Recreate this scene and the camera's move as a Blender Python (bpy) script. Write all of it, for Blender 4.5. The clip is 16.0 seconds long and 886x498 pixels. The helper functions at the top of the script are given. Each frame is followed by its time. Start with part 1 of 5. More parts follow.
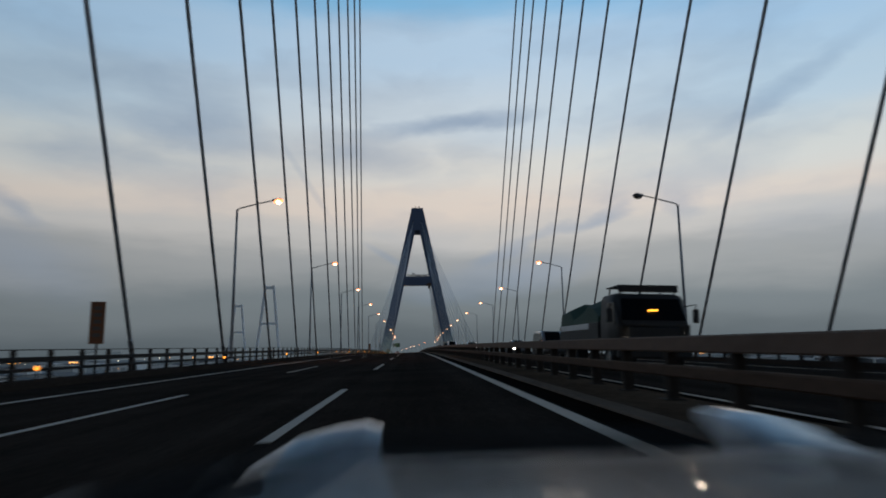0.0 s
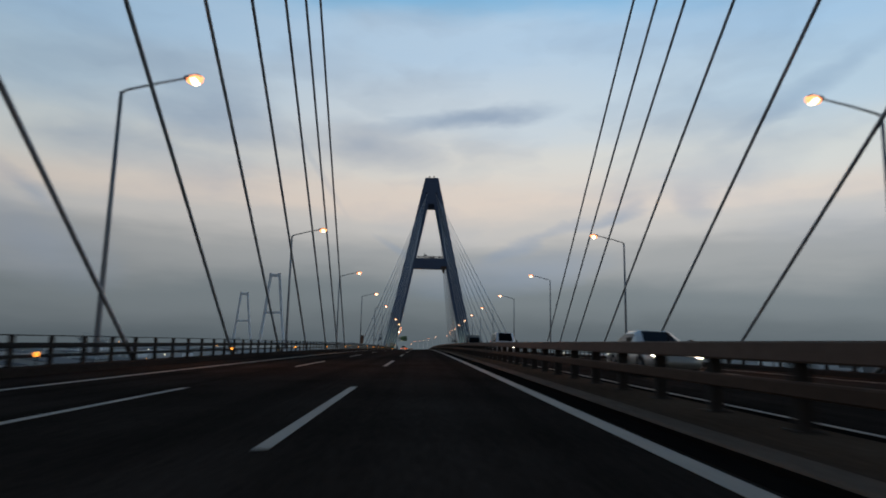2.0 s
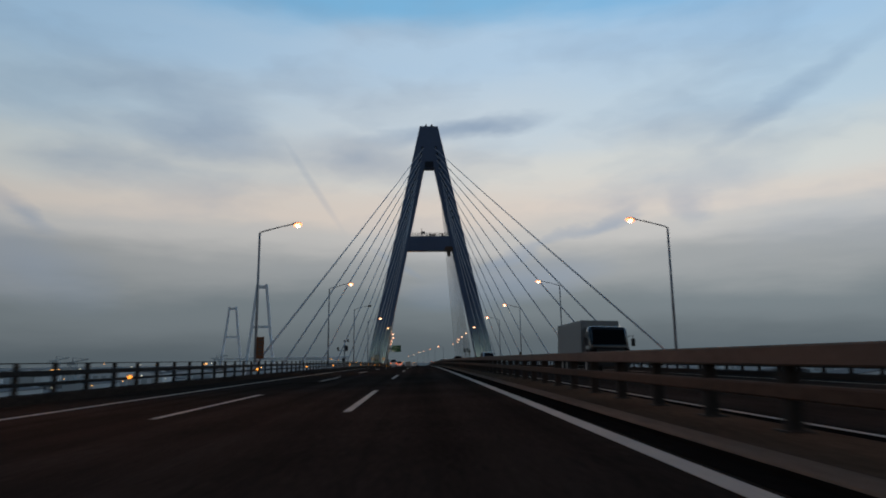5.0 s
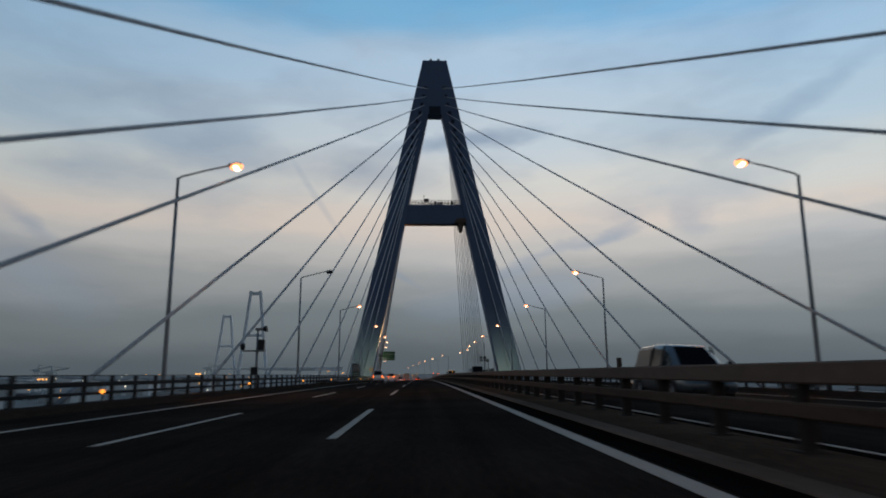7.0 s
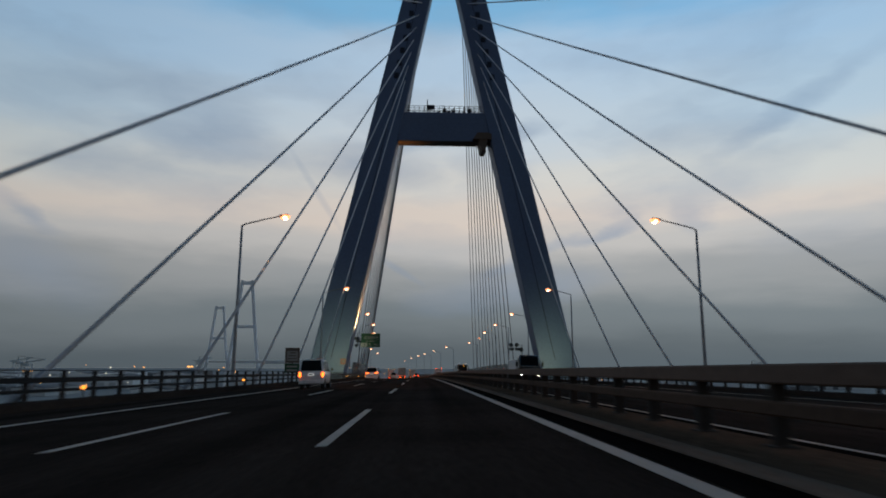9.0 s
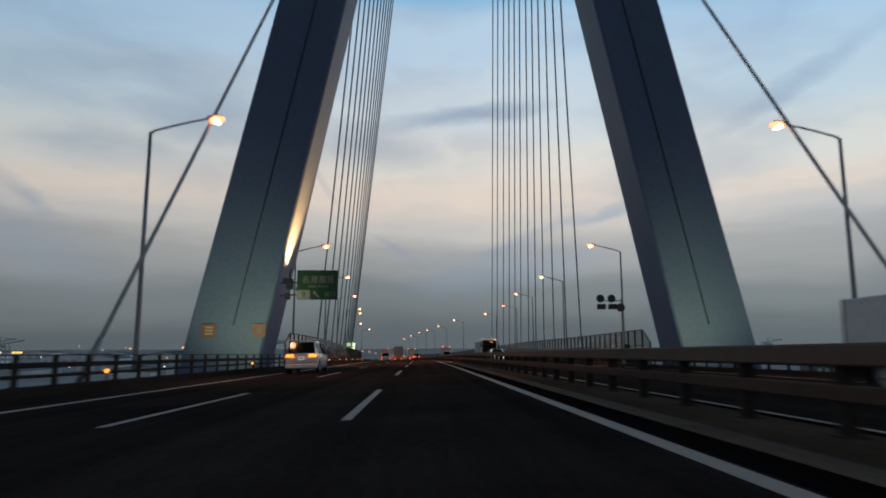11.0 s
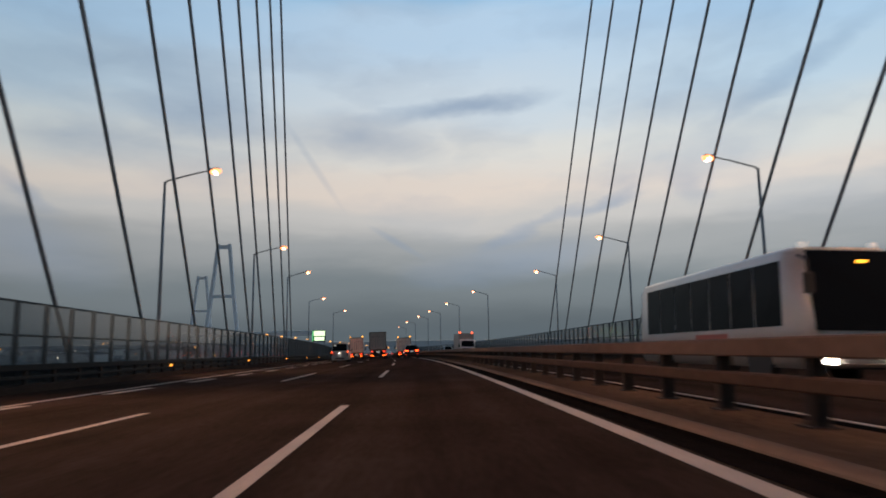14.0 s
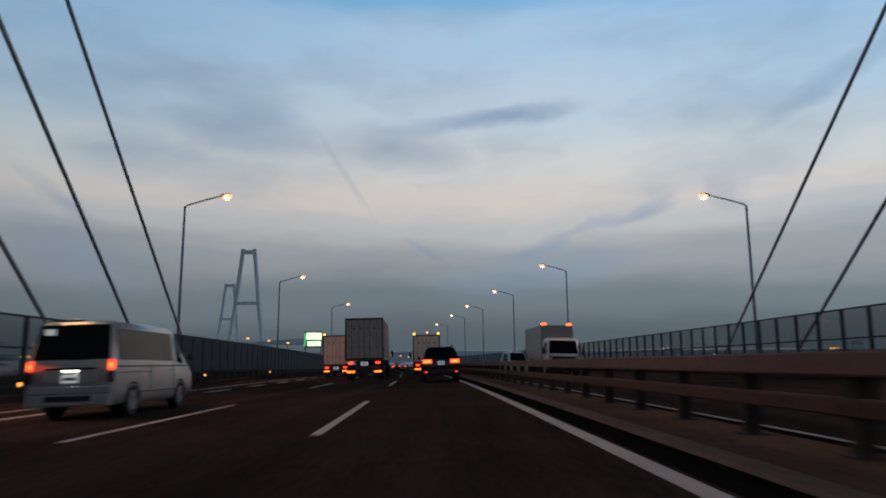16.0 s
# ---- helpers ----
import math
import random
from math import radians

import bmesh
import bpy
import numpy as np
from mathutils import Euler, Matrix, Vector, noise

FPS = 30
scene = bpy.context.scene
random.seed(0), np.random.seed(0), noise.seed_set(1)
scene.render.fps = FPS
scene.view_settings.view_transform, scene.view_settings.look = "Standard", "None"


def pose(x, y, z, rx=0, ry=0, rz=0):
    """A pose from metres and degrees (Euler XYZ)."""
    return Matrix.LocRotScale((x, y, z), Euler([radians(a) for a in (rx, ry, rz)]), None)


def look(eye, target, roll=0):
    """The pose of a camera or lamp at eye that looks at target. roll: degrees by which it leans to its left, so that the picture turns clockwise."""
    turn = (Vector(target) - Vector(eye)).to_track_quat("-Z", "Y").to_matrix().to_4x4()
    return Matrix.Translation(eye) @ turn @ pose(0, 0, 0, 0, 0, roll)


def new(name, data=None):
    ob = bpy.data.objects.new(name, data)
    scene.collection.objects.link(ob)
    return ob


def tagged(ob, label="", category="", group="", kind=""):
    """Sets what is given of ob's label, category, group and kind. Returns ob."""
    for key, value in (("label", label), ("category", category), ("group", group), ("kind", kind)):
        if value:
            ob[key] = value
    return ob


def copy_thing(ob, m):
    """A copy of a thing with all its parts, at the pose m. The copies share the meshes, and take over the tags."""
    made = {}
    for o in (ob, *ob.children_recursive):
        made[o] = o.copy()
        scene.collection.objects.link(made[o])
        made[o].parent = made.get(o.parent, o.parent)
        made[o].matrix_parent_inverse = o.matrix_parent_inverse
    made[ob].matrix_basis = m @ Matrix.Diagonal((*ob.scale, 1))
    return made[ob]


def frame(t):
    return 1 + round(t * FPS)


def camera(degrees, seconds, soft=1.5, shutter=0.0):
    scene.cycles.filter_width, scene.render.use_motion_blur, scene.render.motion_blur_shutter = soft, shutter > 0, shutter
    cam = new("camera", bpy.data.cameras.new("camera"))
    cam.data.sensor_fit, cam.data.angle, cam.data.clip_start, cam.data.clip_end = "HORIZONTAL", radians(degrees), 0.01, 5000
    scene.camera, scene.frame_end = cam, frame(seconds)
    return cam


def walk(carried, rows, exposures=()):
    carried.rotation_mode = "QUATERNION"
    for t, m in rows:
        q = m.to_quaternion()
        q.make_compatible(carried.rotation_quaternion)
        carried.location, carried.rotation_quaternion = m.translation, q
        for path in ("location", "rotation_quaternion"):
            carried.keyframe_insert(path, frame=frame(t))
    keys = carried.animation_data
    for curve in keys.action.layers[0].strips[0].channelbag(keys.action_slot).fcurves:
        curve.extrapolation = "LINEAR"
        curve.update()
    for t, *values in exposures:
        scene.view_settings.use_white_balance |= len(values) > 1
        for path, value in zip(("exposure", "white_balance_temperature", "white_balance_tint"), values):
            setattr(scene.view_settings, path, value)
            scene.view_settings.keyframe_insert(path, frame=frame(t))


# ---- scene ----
cam = camera(68.0, 16.0, soft=1.85, shutter=0.25)
PATH = [
    (0, pose(0.141, -0.61, 0.916, 98.74, 0.62, -2.72)),
    (0.5, pose(0.182, 14.63, 1.035, 97.82, 0.70, -3.34)),
    (1, pose(0.184, 29.66, 1.137, 97.32, -0.51, -3.35)),
    (1.5, pose(0.100, 44.53, 1.221, 97.68, -0.23, -2.64)),
    (2, pose(0.037, 60.28, 1.293, 98.30, -1.11, -1.96)),
    (2.5, pose(0.046, 76.25, 1.348, 99.00, -0.78, -1.70)),
    (3, pose(0.008, 91.72, 1.383, 98.93, -0.68, -1.95)),
    (5.5, pose(-0.013, 169.17, 1.302, 99.55, 0.82, -1.98)),
    (6, pose(-0.132, 184.26, 1.236, 101.02, 0.23, -1.86)),
    (6.5, pose(-0.065, 200.16, 1.149, 100.57, -0.33, -2.01)),
    (7, pose(-0.018, 216.17, 1.042, 100.21, 0.33, -1.94)),
    (7.5, pose(0.012, 232.13, 0.918, 99.31, 0.57, -1.99)),
    (8, pose(0.000, 247.35, 0.782, 98.93, -0.04, -2.30)),
    (8.5, pose(-0.072, 262.16, 0.634, 99.55, 0.11, -2.00)),
    (9, pose(-0.090, 277.56, 0.464, 99.79, -0.19, -2.04)),
    (9.5, pose(-0.070, 292.41, 0.283, 99.27, 0.30, -1.77)),
    (12, pose(-0.368, 365.38, -0.835, 97.91, 0.04, -2.08)),
    (12.5, pose(-0.260, 379.69, -1.100, 97.83, 0.14, -1.86)),
    (13, pose(-0.154, 394.54, -1.390, 97.05, 1.09, -2.28)),
    (13.5, pose(-0.053, 408.80, -1.683, 97.24, 0.48, -1.97)),
    (14, pose(-0.023, 422.41, -1.976, 97.38, 0.77, -1.98)),
    (14.5, pose(0.082, 436.26, -2.289, 97.50, 1.11, -1.54)),
    (15, pose(-0.010, 449.97, -2.612, 97.00, 0.89, -1.15)),
    (15.5, pose(-0.267, 463.12, -2.934, 97.80, -0.34, -0.20)),
    (16, pose(-0.604, 477.12, -3.291, 98.32, 0.39, 0.75)),
]
# seconds, stops, kelvin, tint
EXPOSURES = [(0.0, 0.13, 6980, 10), (3.0, 0.14, 6980, 10), (5.5, 0.08, 6880, 9), (7.5, 0.06, 7000, 10), (9.5, 0.07, 6950, 10), (11.8, 0.26, 7180, 10), (13.0, 0.2, 6780, 10), (13.5, 0.24, 7080, 10), (14.0, 0.22, 6950, 10), (14.5, 0.22, 7050, 10), (15.0, 0.1, 6650, 10), (15.5, 0.18, 6850, 10), (16.0, 0.04, 6500, 8)]
walk(cam, PATH, EXPOSURES)

# ---- world, sun, exposure ----
def srgb(r, g, b):
    """Linear colour of an 8-bit sRGB triple."""
    return tuple((v / 255 / 12.92) if v <= 10 else ((v / 255 + 0.055) / 1.055) ** 2.4 for v in (r, g, b))


def build_world():
    world = bpy.data.worlds.new("dusk_sky")
    scene.world = world
    world.use_nodes = True
    nt = world.node_tree
    nt.nodes.clear()
    N, L = nt.nodes.new, nt.links.new
    out, bg = N("ShaderNodeOutputWorld"), N("ShaderNodeBackground")
    tc, sep = N("ShaderNodeTexCoord"), N("ShaderNodeSeparateXYZ")
    L(tc.outputs["Generated"], sep.inputs[0])

    def maths(op, a, b=None, clamp=False):
        n = N("ShaderNodeMath")
        n.operation, n.use_clamp = op, clamp
        for i, v in enumerate((a, b)):
            if v is None:
                continue
            if isinstance(v, (int, float)):
                n.inputs[i].default_value = v
            else:
                L(v, n.inputs[i])
        return n.outputs[0]

    elev = maths("MULTIPLY", maths("ARCSINE", sep.outputs[2]), 180 / math.pi)
    azim = maths("MULTIPLY", maths("ARCTAN2", sep.outputs[0], sep.outputs[1]), 180 / math.pi)
    pos = maths("DIVIDE", elev, 90.0, True)
    # warp the height of the gradient a little so that the bands are uneven
    comb = N("ShaderNodeCombineXYZ")
    L(maths("MULTIPLY", azim, 0.035), comb.inputs[0])
    L(maths("MULTIPLY", elev, 0.16), comb.inputs[1])
    n1 = N("ShaderNodeTexNoise")
    n1.inputs["Scale"].default_value, n1.inputs["Detail"].default_value = 1.0, 5.0
    n1.inputs["Roughness"].default_value = 0.55
    L(comb.outputs[0], n1.inputs["Vector"])
    warp = maths("MULTIPLY", maths("SUBTRACT", n1.outputs[0], 0.5), 0.07)
    ramp = N("ShaderNodeValToRGB")
    ramp.color_ramp.interpolation = "EASE"
    stops = SKY_STOPS
    els = ramp.color_ramp.elements
    while len(els) < len(stops):
        els.new(0.5)
    for e, (deg, col) in zip(els, stops):
        e.position, e.color = deg / 90, (*srgb(*col), 1)
    L(maths("ADD", pos, warp), ramp.inputs[0])
    col = ramp.outputs[0]

    def mix(a, b, fac):
        m = N("ShaderNodeMix")
        m.data_type = "RGBA"
        L(fac, m.inputs[0])
        L(a, m.inputs[6])
        if isinstance(b, tuple):
            m.inputs[7].default_value = (*b, 1)
        else:
            L(b, m.inputs[7])
        return m.outputs[2]

    # soft warp of the directions, so that no cloud keeps a clean outline
    comb2 = N("ShaderNodeCombineXYZ")
    L(maths("MULTIPLY", azim, 0.15), comb2.inputs[0])
    L(maths("MULTIPLY", elev, 0.34), comb2.inputs[1])
    turb = N("ShaderNodeTexNoise")
    turb.inputs["Scale"].default_value, turb.inputs["Detail"].default_value, turb.inputs["Roughness"].default_value = 1.0, 4.0, 0.55
    L(comb2.outputs[0], turb.inputs["Vector"])
    shift = N("ShaderNodeSeparateXYZ")
    L(turb.outputs["Color"], shift.inputs[0])
    wazim = maths("ADD", azim, maths("MULTIPLY", maths("SUBTRACT", shift.outputs[0], 0.5), 6.0))
    welev = maths("ADD", elev, maths("MULTIPLY", maths("SUBTRACT", shift.outputs[1], 0.5), 2.2))

    # broad soft mottling, grey-blue, between 10 and 30 degrees up
    comb3 = N("ShaderNodeCombineXYZ")
    L(maths("MULTIPLY", wazim, 0.06), comb3.inputs[0])
    L(maths("MULTIPLY", welev, 0.17), comb3.inputs[1])
    n2 = N("ShaderNodeTexNoise")
    n2.inputs["Scale"].default_value, n2.inputs["Detail"].default_value = 1.0, 5.0
    n2.inputs["Roughness"].default_value = 0.5
    L(comb3.outputs[0], n2.inputs["Vector"])
    streak = maths("MULTIPLY", maths("SUBTRACT", n2.outputs[0], 0.46), 3.2, True)
    band = maths("MULTIPLY", maths("MULTIPLY", maths("SUBTRACT", elev, 6.0), 0.15, True),
                 maths("MULTIPLY", maths("SUBTRACT", 45.0, elev), 0.05, True))
    col = mix(col, srgb(138, 156, 180), maths("MULTIPLY", maths("MULTIPLY", streak, band), 0.6))

    # single wisps: azimuth, elevation, half-width, half-height, tilt, density
    for az, el, wa, we, tilt, dens in WISPS:
        thin = we < 0.5
        da = maths("SUBTRACT", azim if thin else wazim, az)
        de = maths("SUBTRACT", maths("SUBTRACT", elev if thin else welev, el), maths("MULTIPLY", da, tilt))
        d2 = maths("ADD", maths("POWER", maths("MULTIPLY", da, 0.85 / wa), 2.0), maths("POWER", maths("MULTIPLY", de, 0.62 / we), 2.0))
        soft = maths("POWER", maths("SUBTRACT", 1.0, d2, True), 1.4)
        soft = maths("MULTIPLY", soft, maths("ADD", 0.45, shift.outputs[2]))
        col = mix(col, srgb(120, 143, 174), maths("MULTIPLY", soft, dens * 0.8, True))

    # bluer towards the sides, higher up
    side = maths("MULTIPLY", maths("MULTIPLY", maths("SUBTRACT", maths("ABSOLUTE", azim), 7.0), 1 / 24, True), maths("MULTIPLY", maths("SUBTRACT", elev, 9.0), 1 / 11, True))
    tint = N("ShaderNodeVectorMath")
    tint.operation = "MULTIPLY"
    tint.inputs[1].default_value = (0.80, 0.91, 0.98)
    L(col, tint.inputs[0])
    col = mix(col, tint.outputs[0], side)

    # the sky is brightest ahead, where the sun has set, and falls off to the left and behind
    ahead = maths("ADD", 0.38, maths("MULTIPLY", maths("ADD", maths("MULTIPLY", sep.outputs[1], 0.62), 0.45, True), 0.62))
    ahead = maths("MULTIPLY", ahead, maths("ADD", 1.0, maths("MULTIPLY", sep.outputs[0], 0.22)))
    dim = N("ShaderNodeVectorMath")
    dim.operation = "SCALE"
    L(col, dim.inputs[0])
    L(ahead, dim.inputs["Scale"])
    col = dim.outputs[0]
    sky = N("ShaderNodeTexSky")
    sky.sky_type, sky.sun_disc = "NISHITA", False
    sky.sun_elevation, sky.sun_rotation = radians(3.0), radians(SUN_TURN)
    add = N("ShaderNodeMix")
    add.data_type, add.blend_type = "RGBA", "ADD"
    add.inputs[0].default_value = 0.004
    L(col, add.inputs[6])
    L(sky.outputs[0], add.inputs[7])
    L(add.outputs[2], bg.inputs[0])
    bg.inputs[1].default_value = SKY_STRENGTH
    L(bg.outputs[0], out.inputs[0])


SUN_TURN = 200.0
SKY_STRENGTH = 0.95
SKY_STOPS = [(0, (84, 97, 107)), (4, (109, 121, 131)), (7.5, (148, 154, 161)), (10, (185, 186, 189)), (12, (208, 200, 196)), (15.5, (205, 207, 208)),
             (20, (187, 203, 219)), (26, (168, 196, 224)), (30, (118, 176, 220)), (33.5, (74, 146, 202)), (42, (60, 88, 122)), (58, (44, 56, 74)), (90, (27, 34, 45))]
WISPS = [(3.5, 19.3, 9.0, 0.65, 0.09, 0.75), (7.0, 20.0, 4.4, 0.6, 0.12, 0.35), (-4.5, 16.9, 6.2, 1.6, -0.12, 0.7), (-17.0, 17.8, 7.5, 1.5, -0.04, 0.6),
         (-19.0, 21.0, 6.5, 2.0, -0.25, 0.45), (-27.0, 15.0, 6.0, 1.4, 0.0, 0.4), (15.2, 11.0, 4.2, 0.5, 0.30, 0.65), (17.6, 12.6, 2.0, 0.6, 0.1, 0.35),
         (-9.3, 14.6, 2.6, 0.45, -1.4, 0.32), (-2.0, 8.0, 2.4, 0.3, -0.57, 0.4), (8.6, 8.6, 3.8, 0.6, 0.33, 0.6), (7.5, 6.2, 9.0, 1.5, 0.12, 0.5),
         (23.6, 11.8, 1.8, 1.3, 0.0, 0.5), (31.5, 19.6, 7.0, 0.9, 0.5, 0.45), (27.0, 15.0, 5.5, 1.4, 0.1, 0.3), (-31.0, 11.3, 3.6, 0.6, -0.5, 0.5), (-30.0, 7.0, 5.5, 2.2, -0.3, 0.4)]
build_world()
sun = new("sun", bpy.data.lights.new("sun", "SUN"))
sun.data.energy, sun.data.angle, sun.data.color = 0.05, radians(20), (1.0, 0.82, 0.68)
sun.matrix_world = look((200, 600, 60), (0, 0, 0))

# ---- materials ----
MATS = {}


def material(name, color, rough=0.6, metal=0.0, vary=0.12, scale=6.0, bump=0.0, bump_scale=40.0, emit=None, strength=0.0, spec=0.5, coat=0.0, streak=0.0, rand=0.0):
    """Principled material with variation at two scales in object-space metres."""
    if name in MATS:
        return MATS[name]
    m = bpy.data.materials.new(name)
    m.use_nodes = True
    nt = m.node_tree
    p = nt.nodes["Principled BSDF"]
    N, L = nt.nodes.new, nt.links.new
    p.inputs["Roughness"].default_value, p.inputs["Metallic"].default_value = rough, metal
    p.inputs["Specular IOR Level"].default_value, p.inputs["Coat Weight"].default_value = spec, coat
    base = (*color, 1)
    p.inputs["Base Color"].default_value = base
    if vary > 0:
        tc, big, small = N("ShaderNodeTexCoord"), N("ShaderNodeTexNoise"), N("ShaderNodeTexNoise")
        big.inputs["Scale"].default_value, big.inputs["Detail"].default_value = scale * 0.12, 4
        small.inputs["Scale"].default_value, small.inputs["Detail"].default_value = scale * 4, 3
        L(tc.outputs["Object"], small.inputs["Vector"])
        if streak:
            mp = N("ShaderNodeMapping")
            mp.inputs["Scale"].default_value = (1, 1, streak)
            L(tc.outputs["Object"], mp.inputs[0])
            L(mp.outputs[0], big.inputs["Vector"])
        else:
            L(tc.outputs["Object"], big.inputs["Vector"])
        mx = N("ShaderNodeMath")
        mx.operation = "ADD"
        L(big.outputs[0], mx.inputs[0])
        L(small.outputs[0], mx.inputs[1])
        mr = N("ShaderNodeMapRange")
        mr.inputs[1].default_value, mr.inputs[2].default_value = 0.6, 1.4
        mr.inputs[3].default_value, mr.inputs[4].default_value = 1 - vary * 1.6, 1 + vary * 1.6
        L(mx.outputs[0], mr.inputs[0])
        val = mr.outputs[0]
        if rand:
            oi, r2, mu = N("ShaderNodeObjectInfo"), N("ShaderNodeMapRange"), N("ShaderNodeMath")
            r2.inputs[3].default_value, r2.inputs[4].default_value = 1 - rand, 1 + rand
            L(oi.outputs["Random"], r2.inputs[0])
            mu.operation = "MULTIPLY"
            L(val, mu.inputs[0])
            L(r2.outputs[0], mu.inputs[1])
            val = mu.outputs[0]
        vm = N("ShaderNodeVectorMath")
        vm.operation = "SCALE"
        vm.inputs[0].default_value = color
        L(val, vm.inputs["Scale"])
        L(vm.outputs[0], p.inputs["Base Color"])
        rr = N("ShaderNodeMapRange")
        rr.inputs[1].default_value, rr.inputs[2].default_value = 0.6, 1.4
        rr.inputs[3].default_value, rr.inputs[4].default_value = max(0.02, rough - 0.08), min(1, rough + 0.08)
        L(mx.outputs[0], rr.inputs[0])
        L(rr.outputs[0], p.inputs["Roughness"])
        if bump:
            bn, bt = N("ShaderNodeBump"), N("ShaderNodeTexNoise")
            bt.inputs["Scale"].default_value, bt.inputs["Detail"].default_value = bump_scale, 4
            L(tc.outputs["Object"], bt.inputs["Vector"])
            bn.inputs["Strength"].default_value, bn.inputs["Distance"].default_value = bump, 0.02
            L(bt.outputs[0], bn.inputs["Height"])
            L(bn.outputs[0], p.inputs["Normal"])
    if emit:
        p.inputs["Emission Color"].default_value, p.inputs["Emission Strength"].default_value = (*emit, 1), strength
    MATS[name] = m
    return m


def asphalt():
    """Dark asphalt with fine grain, blotches and long streaks from wheels and paving lanes."""
    m = bpy.data.materials.new("asphalt")
    m.use_nodes = True
    nt = m.node_tree
    p = nt.nodes["Principled BSDF"]
    N, L = nt.nodes.new, nt.links.new
    tc, mp = N("ShaderNodeTexCoord"), N("ShaderNodeMapping")
    mp.inputs["Scale"].default_value = (1.1, 0.012, 1.0)
    L(tc.outputs["Object"], mp.inputs[0])
    total = None
    for vec, sc, det, lo, hi in ((mp.outputs[0], 1.0, 3, 0.72, 1.28), (tc.outputs["Object"], 0.35, 5, 0.8, 1.2), (tc.outputs["Object"], 14.0, 3, 0.7, 1.3)):
        n, r = N("ShaderNodeTexNoise"), N("ShaderNodeMapRange")
        n.inputs["Scale"].default_value, n.inputs["Detail"].default_value = sc, det
        L(vec, n.inputs["Vector"])
        r.inputs[1].default_value, r.inputs[2].default_value, r.inputs[3].default_value, r.inputs[4].default_value = 0.3, 0.7, lo, hi
        L(n.outputs[0], r.inputs[0])
        if total is None:
            total = r.outputs[0]
        else:
            mu = N("ShaderNodeMath")
            mu.operation = "MULTIPLY"
            L(total, mu.inputs[0])
            L(r.outputs[0], mu.inputs[1])
            total = mu.outputs[0]
    vm = N("ShaderNodeVectorMath")
    vm.operation = "SCALE"
    vm.inputs[0].default_value = (0.041, 0.0315, 0.0260)
    L(total, vm.inputs["Scale"])
    L(vm.outputs[0], p.inputs["Base Color"])
    p.inputs["Roughness"].default_value, p.inputs["Specular IOR Level"].default_value = 0.9, 0.0
    bn, bt = N("ShaderNodeBump"), N("ShaderNodeTexNoise")
    bt.inputs["Scale"].default_value, bt.inputs["Detail"].default_value = 55, 4
    L(tc.outputs["Object"], bt.inputs["Vector"])
    bn.inputs["Strength"].default_value, bn.inputs["Distance"].default_value = 0.35, 0.02
    L(bt.outputs[0], bn.inputs["Height"])
    L(bn.outputs[0], p.inputs["Normal"])
    return m


def glass(name, color, alpha, rough=0.08):
    if name in MATS:
        return MATS[name]
    m = bpy.data.materials.new(name)
    m.use_nodes = True
    p = m.node_tree.nodes["Principled BSDF"]
    p.inputs["Base Color"].default_value, p.inputs["Roughness"].default_value = (*color, 1), rough
    p.inputs["Alpha"].default_value = alpha
    MATS[name] = m
    return m


ASPHALT = asphalt()
PAINT = material("road_paint", (0.44, 0.38, 0.315), 0.7, vary=0.2, scale=6, bump=0.2, bump_scale=60)
CONCRETE = material("concrete", (0.185, 0.140, 0.108), 0.9, vary=0.25, scale=2.5, bump=0.3, bump_scale=25, spec=0.0)
# near-black kerb colour: dirt together with the shade at its foot
KERB_STAIN_SHADE = material("stained_shaded_kerb", (0.012, 0.010, 0.009), 0.9, vary=0.3, scale=2.0, bump=0.3, bump_scale=25, spec=0.0)
DIRT = material("dirty_concrete", (0.105, 0.073, 0.052), 0.95, vary=0.3, scale=2.0, bump=0.4, bump_scale=20, spec=0.0)
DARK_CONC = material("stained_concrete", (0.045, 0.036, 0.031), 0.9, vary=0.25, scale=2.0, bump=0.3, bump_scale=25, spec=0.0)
RAIL = material("rail_steel", (0.165, 0.112, 0.088), 0.75, 0.0, vary=0.2, scale=2.0, spec=0.08)
POST = material("post_steel", (0.045, 0.038, 0.034), 0.7, 0.0, vary=0.2, scale=3.0, spec=0.08)
PARAPET = material("parapet_steel", (0.020, 0.021, 0.022), 0.7, 0.0, vary=0.15, scale=2.0, spec=0.08)
GALV = material("galvanised_steel", (0.29, 0.305, 0.325), 0.5, 0.5, vary=0.15, scale=3.0)
# darker copy of rail_steel: shade on the lower rail painted into the colour
RAIL_LOW = material("shaded_rail_steel", (0.100, 0.066, 0.050), 0.8, 0.0, vary=0.25, scale=2.0, spec=0.04)
TOWER_BLUE = material("tower_blue_paint", (0.094, 0.142, 0.245), 0.55, vary=0.12, scale=0.8, bump=0.05, bump_scale=3, streak=0.15)
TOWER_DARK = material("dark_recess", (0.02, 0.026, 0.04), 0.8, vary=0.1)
CABLE = material("cable_sheath", (0.58, 0.61, 0.65), 0.55, vary=0.1, scale=1.0)
# raised near white, so that the colour carries the distance haze
FAR_PAINT = material("far_tower_paint", (0.84, 0.86, 0.88), 0.7, vary=0.06, scale=0.05)
SODIUM = material("sodium_lamp", (0.9, 0.6, 0.3), 0.4, vary=0, emit=(1.0, 0.31, 0.125), strength=2.3)
ARC_TUBE = material("sodium_arc_tube", (0.9, 0.8, 0.7), 0.4, vary=0, emit=(1.0, 0.80, 0.52), strength=5.0)
OFF_LAMP = material("unlit_lens", (0.06, 0.06, 0.06), 0.3, vary=0)
WATER = material("harbour_water", (0.03, 0.042, 0.05), 0.16, vary=0.2, scale=0.05, bump=0.12, bump_scale=0.3)
